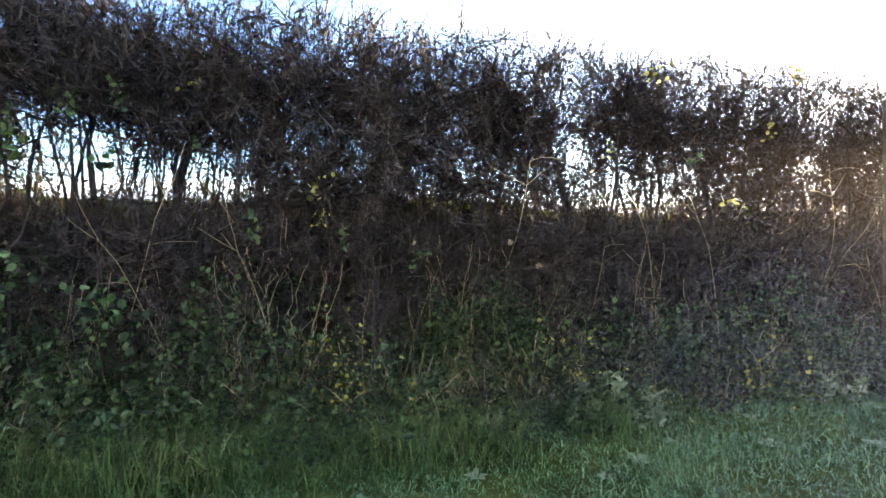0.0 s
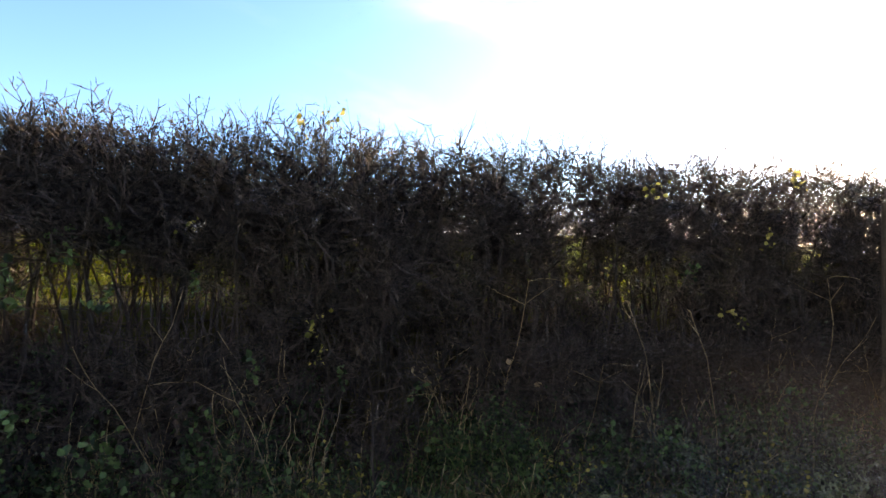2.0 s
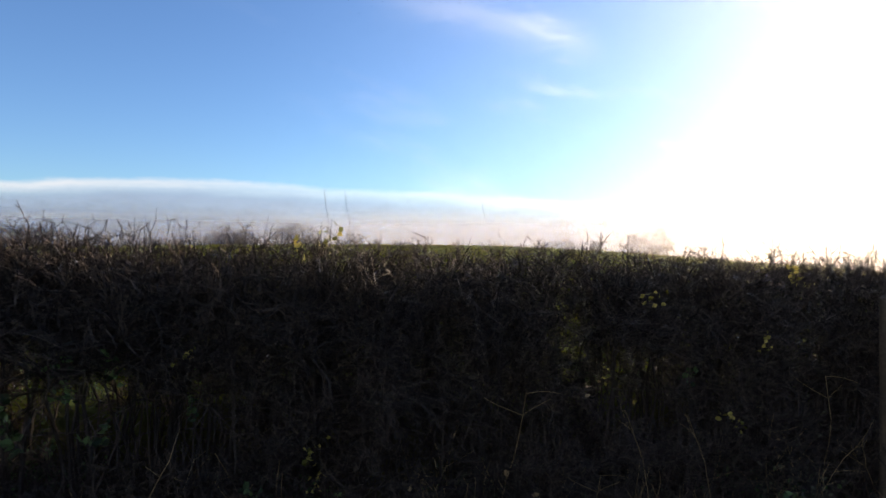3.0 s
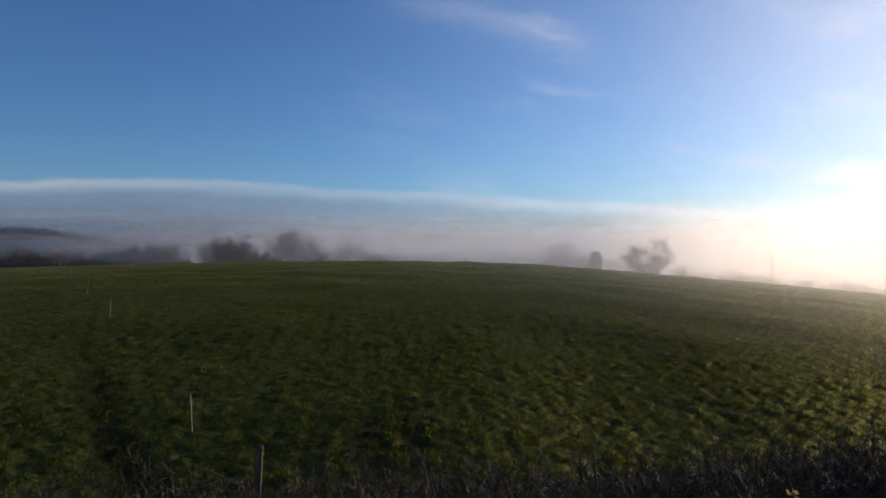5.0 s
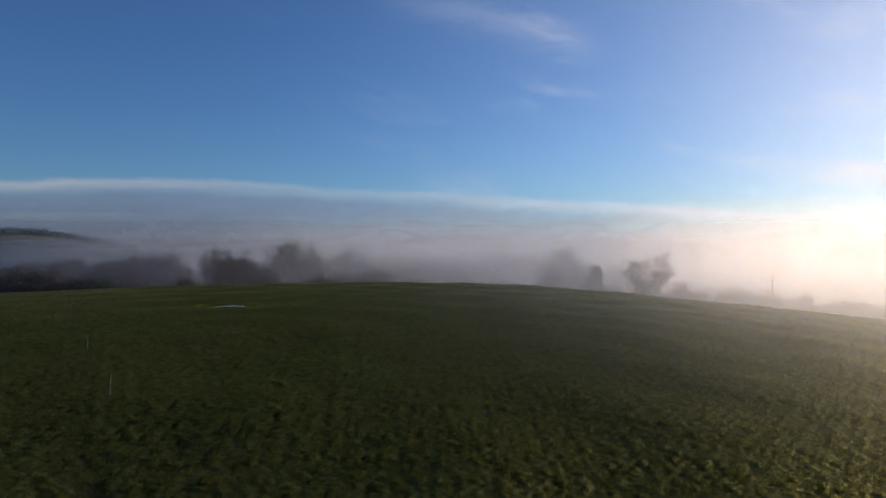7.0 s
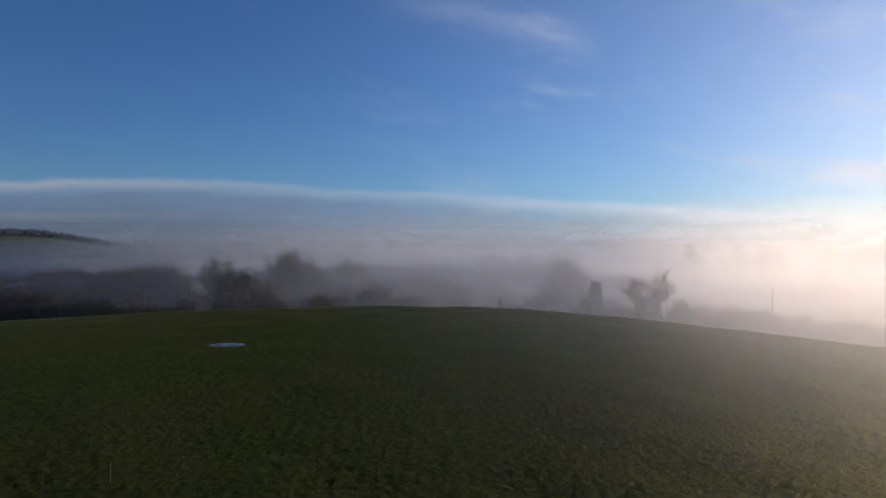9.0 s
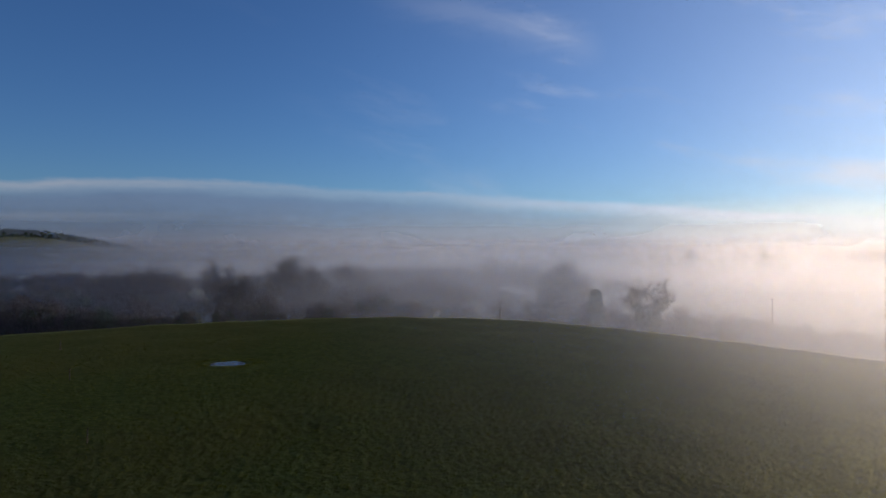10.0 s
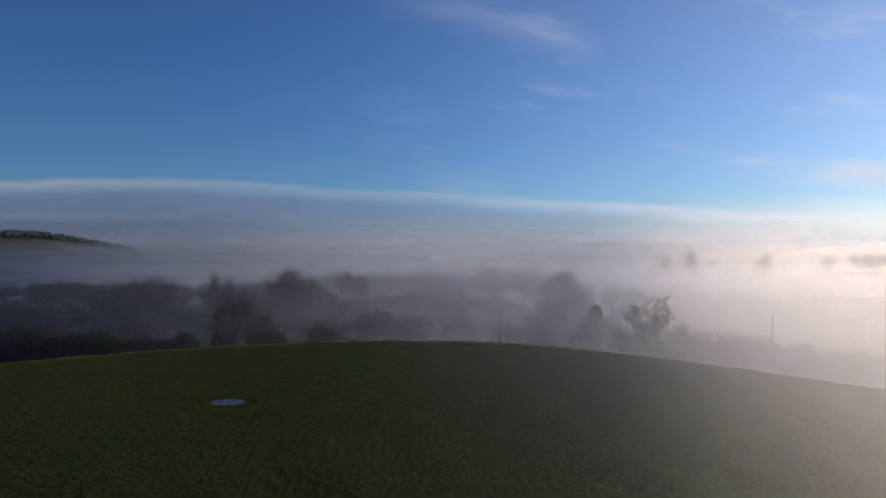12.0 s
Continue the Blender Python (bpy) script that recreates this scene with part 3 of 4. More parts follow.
# trees: kind, x, y, top, crown width
for row in (("spreading", 40.5, 200, 9.0, 15), ("spreading", 36.5, 196, 6.0, 12), ("spreading", 45, 204, 5.0, 12), ("tall", 21.4, 115, 4.4, 5.0), ("spreading", 29, 150, 4.6, 12), ("spreading", 33, 158, 3.6, 12), ("spreading", 26, 140, 2.6, 9), ("spreading", 36, 168, 5.0, 12), ("ivy", 27.8, 111, 4.2, 3.4), ("pollard", 34.2, 101, 7.0, 7.2), ("spreading", -35.2, 103, 7.4, 9.5), ("spreading", -33.6, 105, 6.6, 8),
            ("tall", -37, 155, 11.0, 13), ("spreading", -29, 195, 9.6, 11), ("spreading", -57, 155, 10.4, 10), ("spreading", -77, 155, 8.4, 10), ("spreading", -71, 158, 7.4, 9), ("spreading", -84, 154, 7.2, 9), ("spreading", -92, 183, 7.2, 14),
            ("spreading", -102, 190, 6.2, 14), ("tall", -84, 178, 7.6, 9), ("tall", 22, 300, 8.4, 13), ("spreading", 42, 305, 8.2, 15),
            ("spreading", 4, 290, 6.2, 14), ("spreading", -12, 285, 5.6, 14), 
            ("spreading", 20, 122, 1.6, 5.5), ("spreading", -120, 200, 5.6, 16), ("spreading", -134, 205, 5.4, 16),
            ("spreading", 29, 118, 2.8, 5.0), ("tall", 58, 210, 2.6, 10), ("spreading", -48, 150, 6.0, 9), ("tall", -33, 150, 7.0, 8),
            ("spreading", -54, 108, 4.0, 5), ("spreading", -20, 125, 3.4, 7), ("spreading", 197, 482, 15.6, 10), ("spreading", 175, 480, 10.5, 9), ("spreading", 255, 485, 12.5, 10), ("spreading", 312, 492, 12.6, 9), ("spreading", 318, 460, 9.4, 11),
            ("spreading", 328, 485, 13.0, 9), ("tall", 336, 480, 13.6, 9), ("spreading", 345, 482, 13.4, 11), ("spreading", 355, 485, 13.8, 10), ("spreading", 338, 455, 9.8, 13),
            ("spreading", 366, 482, 13.4, 12), ("spreading", 360, 450, 9.2, 12)):
    place_tree(*row)
# woods and hedgerow trees: a belt behind the open valley field, a wood straight ahead and scattered trees below the crest
for k in range(24):
    place_tree("spreading" if k % 3 else "tall", -172 + 5.0 * k + rng.uniform(-2, 2), rng.uniform(216, 232), rng.uniform(1.5, 4.2), rng.uniform(10, 14))
for k in range(30):
    far = rng.uniform(232, 300)
    place_tree("spreading" if k % 3 else "tall", far * (-0.24 + 0.43 * (k + rng.uniform(0, 1)) / 30), far, rng.uniform(2.0, 5.5), rng.uniform(11, 16))
for k in range(26):
    far = rng.uniform(118, 200)
    place_tree("spreading" if k % 3 else "tall", far * rng.uniform(-0.30, 0.0), far, rng.uniform(-0.5, 2.8) + (far - 100) * 0.025, rng.uniform(7, 12))
for k in range(22):
    far = rng.uniform(118, 210)
    place_tree("spreading" if k % 3 else "tall", far * rng.uniform(0.0, 0.34), far, rng.uniform(-2.0, 0.8) + (far - 100) * 0.02, rng.uniform(6, 10))
for k in range(12):
    far = rng.uniform(100, 118)
    place_tree("spreading", far * rng.uniform(0.14, 0.40), far, rng.uniform(-0.5, 1.5), rng.uniform(4, 6))
# bushes of the hedgerows below the crest: x, y, top, width
for row in ((-55, 82, 5.6, 9), (-61, 83, 4.8, 8), (-49.5, 83, 4.4, 6), (-45, 84, 3.7, 5.5), (-41, 85, 3.0, 5), (-35.8, 84, 3.8, 3.8), (-38.5, 84, 2.6, 3),
            (-31.4, 88, 3.1, 3), (-24.6, 90, 3.0, 3.4), (-17.8, 92, 4.0, 6), (-27.5, 93, 4.5, 5), (-12.6, 110, 4.2, 7.5), (-6, 112, 2.6, 6),
            (-4.0, 120, 1.8, 6), (3, 118, 1.0, 6), (12, 116, 1.0, 6), (40, 100, 2.4, 7), (46, 98, 1.9, 6), (51, 95, 1.4, 6), (55, 92, 1.2, 5),
            (58, 90, 0.5, 5), (61, 89, 0.4, 5), (66, 88, -0.2, 6), (72, 88, -0.6, 6), (33, 104, 0.8, 5), (22.5, 108, 0.6, 5),
            (-66, 150, 1.5, 16), (-80, 152, 1.2, 16), (-95, 156, 1.6, 18), (-110, 160, 2.0, 18), (-48, 172, 0.6, 14), (-32, 175, 0.8, 14),
            (-16, 180, 0.4, 14), (0, 182, 0.6, 14), (16, 180, 0.8, 12), (-70, 84, 4.6, 9), (-79, 86, 4.4, 9)):
    place_tree("bush", *row)


def telegraph_pole(x, y, top, radius, arm):
    base = float(height(x, y)) - 0.3
    ob = thing("wooden_pole", pose(x, y, base), "slim weathered wooden pole beyond the field crest", "pole", "wooden poles")
    link_mesh("shaft", *pipe([(0, 0, 0, 0, 0, top - base, radius, radius * 0.75)], 8), WOOD, ob)
    if arm:
        link_mesh("crossarm", *tubes([(-0.5, 0, top - base - 0.3, 0.5, 0, top - base - 0.3, 0.05, 0.05)], 4), WOOD, ob)
        for k in (-0.42, 0.42):
            link_mesh("insulator", *tubes([(k, 0, top - base - 0.26, k, 0, top - base - 0.1, 0.05, 0.03)], 6), FIBRE, ob)


telegraph_pole(7.9, 84, 3.5, 0.13, False)
telegraph_pole(52.4, 97, 4.0, 0.13, True)


def far_woodland():
    """Trees along the far ridge, too small to tell apart."""
    n = 9000
    az, r = rng.uniform(-0.95, -0.47, n), rng.uniform(1850, 2800, n)
    x, y = r * np.sin(az), r * np.cos(az)
    z = height(x, y) + rng.uniform(0, 4, n)
    v, f = leaves(np.stack([x, y, z], axis=1), np.full(n, 9.0), 0.9)
    tagged(link_mesh("far_woodland", v, f, IVY_LEAF), "dark distant woodland along a hill ridge", "woodland", kind="stuff")


far_woodland()


# ---- the field ----
def puddle():
    a = np.linspace(0, 2 * np.pi, 48, endpoint=False)
    r = 1.5 + 0.22 * np.sin(a * 3 + 1) + 0.15 * np.sin(a * 5) + 0.08 * np.sin(a * 9 + 2)
    x, y = PUDDLE[0] + r * 1.6 * np.cos(a), PUDDLE[1] + r * 1.15 * np.sin(a)
    z = float(PUDDLE[2]) - 0.07
    mat = bpy.data.materials.new("puddle_water")
    mat.use_nodes = True
    n = Nodes(mat.node_tree)
    pos = n.add("ShaderNodeNewGeometry").outputs["Position"]
    ripple = n.add("ShaderNodeBump", {"Strength": 0.15, "Distance": 0.01, "Height": n.noise(pos, 6.0, 2.0)}).outputs[0]
    b = n.add("ShaderNodeBsdfPrincipled", {"Base Color": (0.07, 0.065, 0.055, 1), "Roughness": 0.18, "IOR": 1.33, "Normal": ripple, "Specular IOR Level": 0.12}).outputs[0]
    n.add("ShaderNodeOutputMaterial", {"Surface": b})
    v = np.concatenate([np.stack([x, y, np.full_like(x, z)], axis=1), np.stack([x, y, np.full_like(x, z - 0.05)], axis=1)])
    f = [list(range(48))] + [[i, 48 + i, 48 + (i + 1) % 48, (i + 1) % 48] for i in range(48)]
    tagged(link_mesh("puddle", v, f, mat), "shallow rain puddle lying in the pasture", "water", kind="structure")


puddle()


def fence_stake(x, y, tall, lean, radius, mat, label):
    z = float(height(x, y))
    ob = thing("fence_stake", pose(x, y, z, lean * 0.6, lean), label, "fence stake", "stakes of the field fence")
    link_mesh("shaft", *pipe([(0, 0, -0.15, 0, 0, tall * 0.5, radius, radius), (0, 0, tall * 0.5, 0.004, 0, tall, radius, radius * 0.85)], 6), mat, ob)
    link_mesh("tip", *tubes([(0.004, 0, tall - 0.002, 0.004, 0, tall + 0.03, radius * 1.15, radius * 0.5)], 6), DEAD_LEAF, ob, "reddish worn tip")
    link_mesh("wire_clip", *tubes([(-0.03, 0, tall * 0.8, 0.04, 0, tall * 0.8, 0.008, 0.006)], 4), FIBRE, ob)


THIN = "thin pale electric fence stake standing in rough grass"
THICK = "short weathered wooden fence stake standing in rough grass"
for x, y, tall, lean, radius, mat, label in ((-2.12, 7.0, 0.84, 4, 0.042, WOOD, THICK), (-4.0, 9.8, 0.62, -3, 0.006, FIBRE, THIN), (-10.85, 19.9, 0.66, 1, 0.024, WOOD, THICK),
                                             (-16.2, 27.8, 0.70, 4, 0.022, WOOD, THICK), (-24.7, 40.4, 0.72, 0, 0.026, WOOD, THICK), (-32.6, 52.0, 0.8, 2, 0.035, WOOD, THICK),
                                             (-44.8, 69.0, 0.9, -2, 0.035, WOOD, THICK)):
    fence_stake(x, y, tall, lean, radius, mat, label)


def field_grass():
    """Rough grass over the pasture, shorter and sparser farther off."""
    n = 220000
    r = np.exp(rng.uniform(math.log(6.5), math.log(62), n))
    az = np.radians(rng.uniform(-44, 44, n))
    x, y = r * np.sin(az), r * np.cos(az)
    tuft = lumps(x * 0.8, y * 1.4, 7.0, 3) + lumps(x * 0.8, y * 1.4, 15.0, 4)
    wet = np.hypot((x - PUDDLE[0]) / 1.5, y - PUDDLE[1])
    keep = (beyond(x, y) > 1.9) & (tuft > rng.uniform(-1.4, 0.9, n)) & (wet > 1.25)
    x, y, r, wet = x[keep], y[keep], r[keep], wet[keep]
    root = np.stack([x, y, height(x, y) - 0.01], axis=1)
    v, f = blades(root, 0.055 + 0.045 * np.clip(tuft[keep], 0, 1.5), 0.006 + 0.0005 * r, 1.4, 0.7)
    a, d = rng.uniform(0, 2 * np.pi, 1100), 1.15 + rng.exponential(0.3, 1100)
    x, y = PUDDLE[0] + 1.6 * d * np.cos(a), PUDDLE[1] + 1.15 * d * np.sin(a)
    rim_v, rim_f = blades(np.stack([x, y, height(x, y) - 0.01], axis=1), 0.13, 0.014, 1.0, 0.6)
    tagged(link_mesh("rushes", rim_v, rim_f, FIELD_GRASS), "longer wet grass round the puddle", "grass", kind="stuff")
    tagged(link_mesh("pasture_grass", v, f, FIELD_GRASS), "tussocky olive green pasture grass", "grass", kind="stuff")


field_grass()


# ---- the hedge ----
def on_hedge(along, s):
    """The plan place of a point along the hedge, s metres past its near face."""
    c, w = math.cos(HEDGE_TURN), math.sin(HEDGE_TURN)
    return along * c - s * w, HEDGE_Y + along * w + s * c


def shrub(tall, stems, branches, leafy, low, girth=1.0, tips=34, strays=0):
    """A trimmed hawthorn: upright stems, crooked branches, thin twigs. low: how far down the branches reach, 0 to 1."""
    ob = thing("hedge_shrub", Matrix(), "bare tangled hawthorn shrub in a trimmed hedge", "shrub", "shrubs of the hedge")
    ob["tall"] = tall
    up = np.array([0.0, 0.0, 1.0])
    st, br, tw, at = [], [], [], []
    paths = []
    for s in range(stems):
        foot = np.array([rng.uniform(-0.26, 0.26), rng.normal() * 0.15, -0.08])
        goal = np.array([np.clip(foot[0] + rng.normal() * 0.12, -0.32, 0.32), rng.uniform(-0.36, 0.36), tall * rng.uniform(0.82, 0.98)])
        pts = [foot]
        for k in range(1, 7):
            pts.append(foot + (goal - foot) * k / 6 + rng.normal(size=3) * (0.035, 0.035, 0.01))
        r = rng.uniform(0.005, 0.011) * girth
        for k in range(6):
            st.append((*pts[k], *pts[k + 1], r * (1 - k * 0.11), r * (0.89 - k * 0.11)))
        paths.append(pts)
    under = int(40 * (tall > 2))
    for b in range(branches + under + strays):
        pts = paths[rng.integers(0, stems)]
        t = 1 - (1 - low) * rng.uniform(0, 1) ** 1.05 if b < branches else rng.uniform(0.06, min(low, 0.44)) if b < branches + under else rng.uniform(0.5, low)
        k = min(int(t * 6), 5)
        p = pts[k] + (pts[k + 1] - pts[k]) * (t * 6 - k)
        d = rng.normal(size=3) * (1, 1, 0.5) + up * 0.55
        d /= np.linalg.norm(d)
        ln = rng.uniform(0.2, 0.5)
        if p[2] + d[2] * ln > tall + 0.02 or (b >= branches and p[2] > tall * 0.3):
            d[2] *= 0.25
        if abs(p[0] + d[0] * ln) > 0.36:
            d[0] *= -0.4
        bp, d = wander(p, d / np.linalg.norm(d), ln, 0.0075, 0.0045, 4, 0.30, br)
        for c in range(6):
            q = bp[rng.integers(1, 5)]
            e = turned(d, rng.uniform(0.4, 1.3)) + up * 0.2
            ln = rng.uniform(0.10, 0.30)
            if q[2] > tall - 0.05:
                ln *= 0.6
            tp, e = wander(q, e / np.linalg.norm(e), ln, 0.0040, 0.0022, 3, 0.20, tw)
            if q[2] < tall * 0.9 or c == 0:
                at += tp
            for g in range(2):
                wander(tp[rng.integers(1, 4)], turned(e, rng.uniform(0.4, 1.1)), rng.uniform(0.03, 0.11), 0.0026, 0.0016, 1, 0.1, tw)
    for c in range(tips):
        q = np.array([rng.uniform(-0.40, 0.40), rng.uniform(-0.40, 0.40), tall - rng.uniform(0.05, 0.30)])
        tip = tall + 0.02 + 0.20 * rng.uniform(0, 1) ** 1.9
        sp, e = wander(q, turned(up, rng.uniform(0.1, 1.0)), (tip - q[2]) * 1.15, 0.0062, 0.0024, 5, 0.22, tw)
        for g in range(6):
            fp, h = wander(sp[rng.integers(1, 6)], turned(e, rng.uniform(0.5, 1.3)), rng.uniform(0.06, 0.20), 0.0036, 0.0018, 2, 0.20, tw)
            wander(fp[1], turned(h, rng.uniform(0.6, 1.3)), rng.uniform(0.02, 0.06), 0.0026, 0.0018, 1, 0.2, tw)
    for k in range(stems):
        link_mesh("stem", *pipe(st[k * 6:k * 6 + 6], 5), BARK, ob)
    link_mesh("branchwork", *tubes(br, 3), BARK, ob, kind="stuff")
    link_mesh("twig_tangle", *tubes(tw, 3), TWIG, ob, kind="stuff")
    pick = np.array(at)[rng.integers(0, len(at), leafy)]
    link_mesh("leafage", *leaves(pick, np.full(leafy, 0.033), 0.7), DEAD_LEAF, ob, "withered brown leaves", kind="stuff")
    return ob


def hedge_top(along):
    return 2.83 + 0.030 * min(max(1.5 - along, -2.0), 5.0)


def plant_row(kinds, start, end, step, s, jitter, pick, above=0.0):
    """Shrubs along the hedge; pick chooses a kind by the place along it."""
    along = start
    used = set()
    while along < end:
        x, y = on_hedge(along + rng.uniform(-jitter, jitter), s + rng.uniform(-jitter, jitter))
        turn = math.degrees(HEDGE_TURN) + rng.choice([0, 180]) + rng.uniform(-25, 25)
        k = pick(along)
        z = float(height(x, y))
        m = pose(x, y, z, 0, 0, turn) @ Matrix.Diagonal((1, 1, (hedge_top(along) + above + rng.uniform(-0.03, 0.03) - z) / kinds[k]["tall"], 1))
        if k in used:
            copy_thing(kinds[k], Matrix()).matrix_basis = m
        else:
            kinds[k].matrix_world = m
            used.add(k)
        along += step


GAPS = ((-3.1, -2.1), (1.7, 1.9))     # stretches of the hedge with bare upright stems
THIN_STRETCHES = ((-1.9, -1.3), (2.1, 2.3), (2.9, 3.5))


def sparse_at(a):
    return any(lo < a < hi for lo, hi in GAPS)


def thin_at(a, chance):
    return any(lo < a < hi for lo, hi in THIN_STRETCHES) or rng.uniform() < chance


TALL = [shrub(2.60, 9, 132, 400, 0.46), shrub(2.60, 8, 122, 320, 0.50), shrub(2.56, 9, 140, 480, 0.40), shrub(2.60, 8, 115, 280, 0.54),
        shrub(2.6, 9, 115, 180, 0.70, 1.2, 40), shrub(2.6, 8, 140, 150, 0.82, 2.0, 52, 5), shrub(2.6, 7, 130, 140, 0.83, 2.2, 52, 4),
        shrub(2.6, 8, 56, 90, 0.46, 1.2, 26), shrub(2.6, 8, 64, 110, 0.42, 1.1, 28)]
SHORT = [shrub(1.10, 8, 120, 600, 0.05), shrub(1.12, 8, 120, 540, 0.1), shrub(1.08, 7, 130, 640, 0.05), shrub(1.10, 8, 60, 140, 0.62), shrub(1.10, 5, 50, 60, 0.76, 1.3), shrub(1.10, 6, 36, 60, 0.30, 1.2, 18)]
LOW = [shrub(1.30, 8, 80, 420, 0.10, 0.9, 14), shrub(1.26, 7, 76, 380, 0.12, 0.9, 12), shrub(1.22, 7, 84, 360, 0.08, 0.8, 12)]


def pick_tall(a):
    if sparse_at(a):
        return int(rng.integers(5, 7))
    if a > 1.0 and rng.uniform() < 0.78:
        return int(rng.integers(7, 9))
    return 4 if thin_at(a, 0.15) else int(rng.integers(0, 4))


def pick_short(a):
    if sparse_at(a):
        return 4
    if a > 1.0 and rng.uniform() < 0.75:
        return 5
    return 3 if thin_at(a, 0.3) else int(rng.integers(0, 3))


plant_row(TALL, -10.6, 12.5, 0.40, 0.36, 0.07, pick_tall)
plant_row(SHORT, -10.4, 12.5, 0.44, 0.98, 0.08, pick_short, -0.14)
plant_row(LOW, -5.2, -0.8, 0.44, 0.36, 0.08, lambda a: int(rng.integers(0, 3)), -1.36)
plant_row([shrub(1.28, 8, 80, 420, 0.10, 0.9, 14), shrub(1.24, 7, 76, 380, 0.12, 0.9, 12)], 0.45, 7.5, 0.50, 0.38, 0.08, lambda a: int(rng.integers(0, 2)), -1.42)


def old_trunk(along, s, radius):
    """An old thick hawthorn stem that forks near the top of the hedge."""
    x, y = on_hedge(along, s)
    z = float(height(x, y))
    ob = thing("old_hedge_trunk", pose(x, y, z), "thick old hawthorn trunk standing in the hedge", "trunk", "old trunks in the hedge")
    tall = hedge_top(along) - z
    segs = []
    pts, d = wander(np.array([0, 0, -0.1]), np.array([0.02, 0, 1.0]), tall * 0.8, radius, radius * 0.75, 8, 0.06, segs)
    link_mesh("trunk", *pipe(segs, 8), BARK, ob)
    for k in range(5):
        segs = []
        wander(pts[rng.integers(4, 9)], turned(np.array([0, 0, 1.0]), rng.uniform(0.2, 0.8)), rng.uniform(0.3, 0.5), radius * 0.45, radius * 0.2, 5, 0.16, segs)
        link_mesh("limb", *pipe(segs, 6), BARK, ob)


old_trunk(-1.86, 0.46, 0.040)
old_trunk(-0.55, 0.50, 0.035)
old_trunk(1.22, 0.45, 0.032)
old_trunk(2.62, 0.40, 0.034)


def bramble(mat, label, leafy, size):
    """A low mound of arching canes and leaves."""
    ob = thing("bramble_bush", Matrix(), label, "bramble", "undergrowth on the bank")
    canes, at = [], []
    for k in range(16):
        d = turned(np.array([0, 0, 1.0]), rng.uniform(0.1, 1.0))
        p = np.array([*rng.normal(size=2) * 0.14, -0.04])
        for j in range(7):
            q = p + d * rng.uniform(0.07, 0.11)
            canes.append((*p, *q, 0.0035 - j * 0.0003, 0.0032 - j * 0.0003))
            d = d + rng.normal(size=3) * 0.16 + np.array([0, 0, -0.16])
            d /= np.linalg.norm(d)
            at.append(q)
            p = q
    link_mesh("cane_tangle", *tubes(canes, 3), TWIG, ob, kind="stuff")
    pick = np.array(at)[rng.integers(0, len(at), leafy)] + rng.normal(size=(leafy, 3)) * 0.055
    pick[:, 2] = np.maximum(pick[:, 2], 0.0)
    link_mesh("foliage", *leaves(pick, np.full(leafy, size), 0.8), mat, ob, kind="stuff")
    return ob


GREEN_B = [bramble(BRAMBLE_LEAF, "dark green bramble mound on the hedge bank", 640, 0.042), bramble(BRAMBLE_LEAF, "dark green bramble mound on the hedge bank", 520, 0.050)]
DUSKY_B = [bramble(DUSKY_LEAF, "dusky purplish ivy and bramble on the bank", 850, 0.032), bramble(DUSKY_LEAF, "dusky purplish ivy and bramble on the bank", 800, 0.035)]
YELLOW_B = [bramble(YELLOW_LEAF, "yellowing autumn bramble on the hedge bank", 120, 0.045)]


def plant(kinds, spots):
    """Puts things at along, s, scale, lift; a hollow in the bank stays bare."""
    spots = [p for p in spots if not (-0.75 < p[0] < 0.15 and 0.22 < p[1] < 1.0)]
    for i, (along, s, size, lift) in enumerate(spots):
        x, y = on_hedge(along, s)
        m = pose(x, y, float(height(x, y)) + lift, 0, 0, rng.uniform(0, 360)) @ Matrix.Diagonal((size, size, size, 1))
        if i < len(kinds):
            kinds[i].matrix_world = m
        else:
            copy_thing(kinds[i % len(kinds)], Matrix()).matrix_basis = m


def scatter(start, end, count, s0, s1, lo, hi):
    return [(start + (end - start) * (k + rng.uniform(0, 1)) / count, rng.uniform(s0, s1), rng.uniform(lo, hi), 0.0) for k in range(count)]


plant(GREEN_B, scatter(-3.6, 1.0, 56, -0.22, 0.50, 0.55, 1.0) + scatter(-6, -3.6, 8, 0.0, 0.6, 0.8, 1.1) + scatter(1.0, 5.5, 16, -0.15, 0.4, 0.5, 0.9) + scatter(-3.6, -0.9, 18, 0.3, 0.8, 0.6, 0.9))
plant([bramble(BRAMBLE_LEAF, "dark green bramble climbing into the hedge", 260, 0.048), bramble(BRAMBLE_LEAF, "dark green bramble climbing into the hedge", 220, 0.055)],
      [(a, s, k, rng.uniform(0.25, 0.65)) for a, s, k, _ in scatter(-3.4, -0.9, 16, 0.0, 0.25, 0.6, 1.0) + scatter(-0.9, 1.0, 6, -0.02, 0.15, 0.5, 0.8) + scatter(1.0, 4.5, 10, 0.0, 0.25, 0.5, 0.9)])
plant(DUSKY_B, scatter(0.2, 5.5, 44, -0.10, 0.75, 0.6, 1.05) + scatter(-3.6, 0, 6, 0.3, 0.8, 0.7, 1.0) + scatter(1.2, 4.6, 12, 0.05, 0.45, 0.8, 1.1))
plant_low = scatter(-6.5, 8.5, 40, 0.75, 1.4, 0.4, 0.7) + scatter(-3.4, 5.2, 22, 0.40, 0.85, 0.6, 0.9)
plant([bramble(DEAD_LEAF, "brown withered undergrowth beneath the hedge", 420, 0.042), bramble(DEAD_LEAF, "brown withered undergrowth beneath the hedge", 380, 0.042)], plant_low)
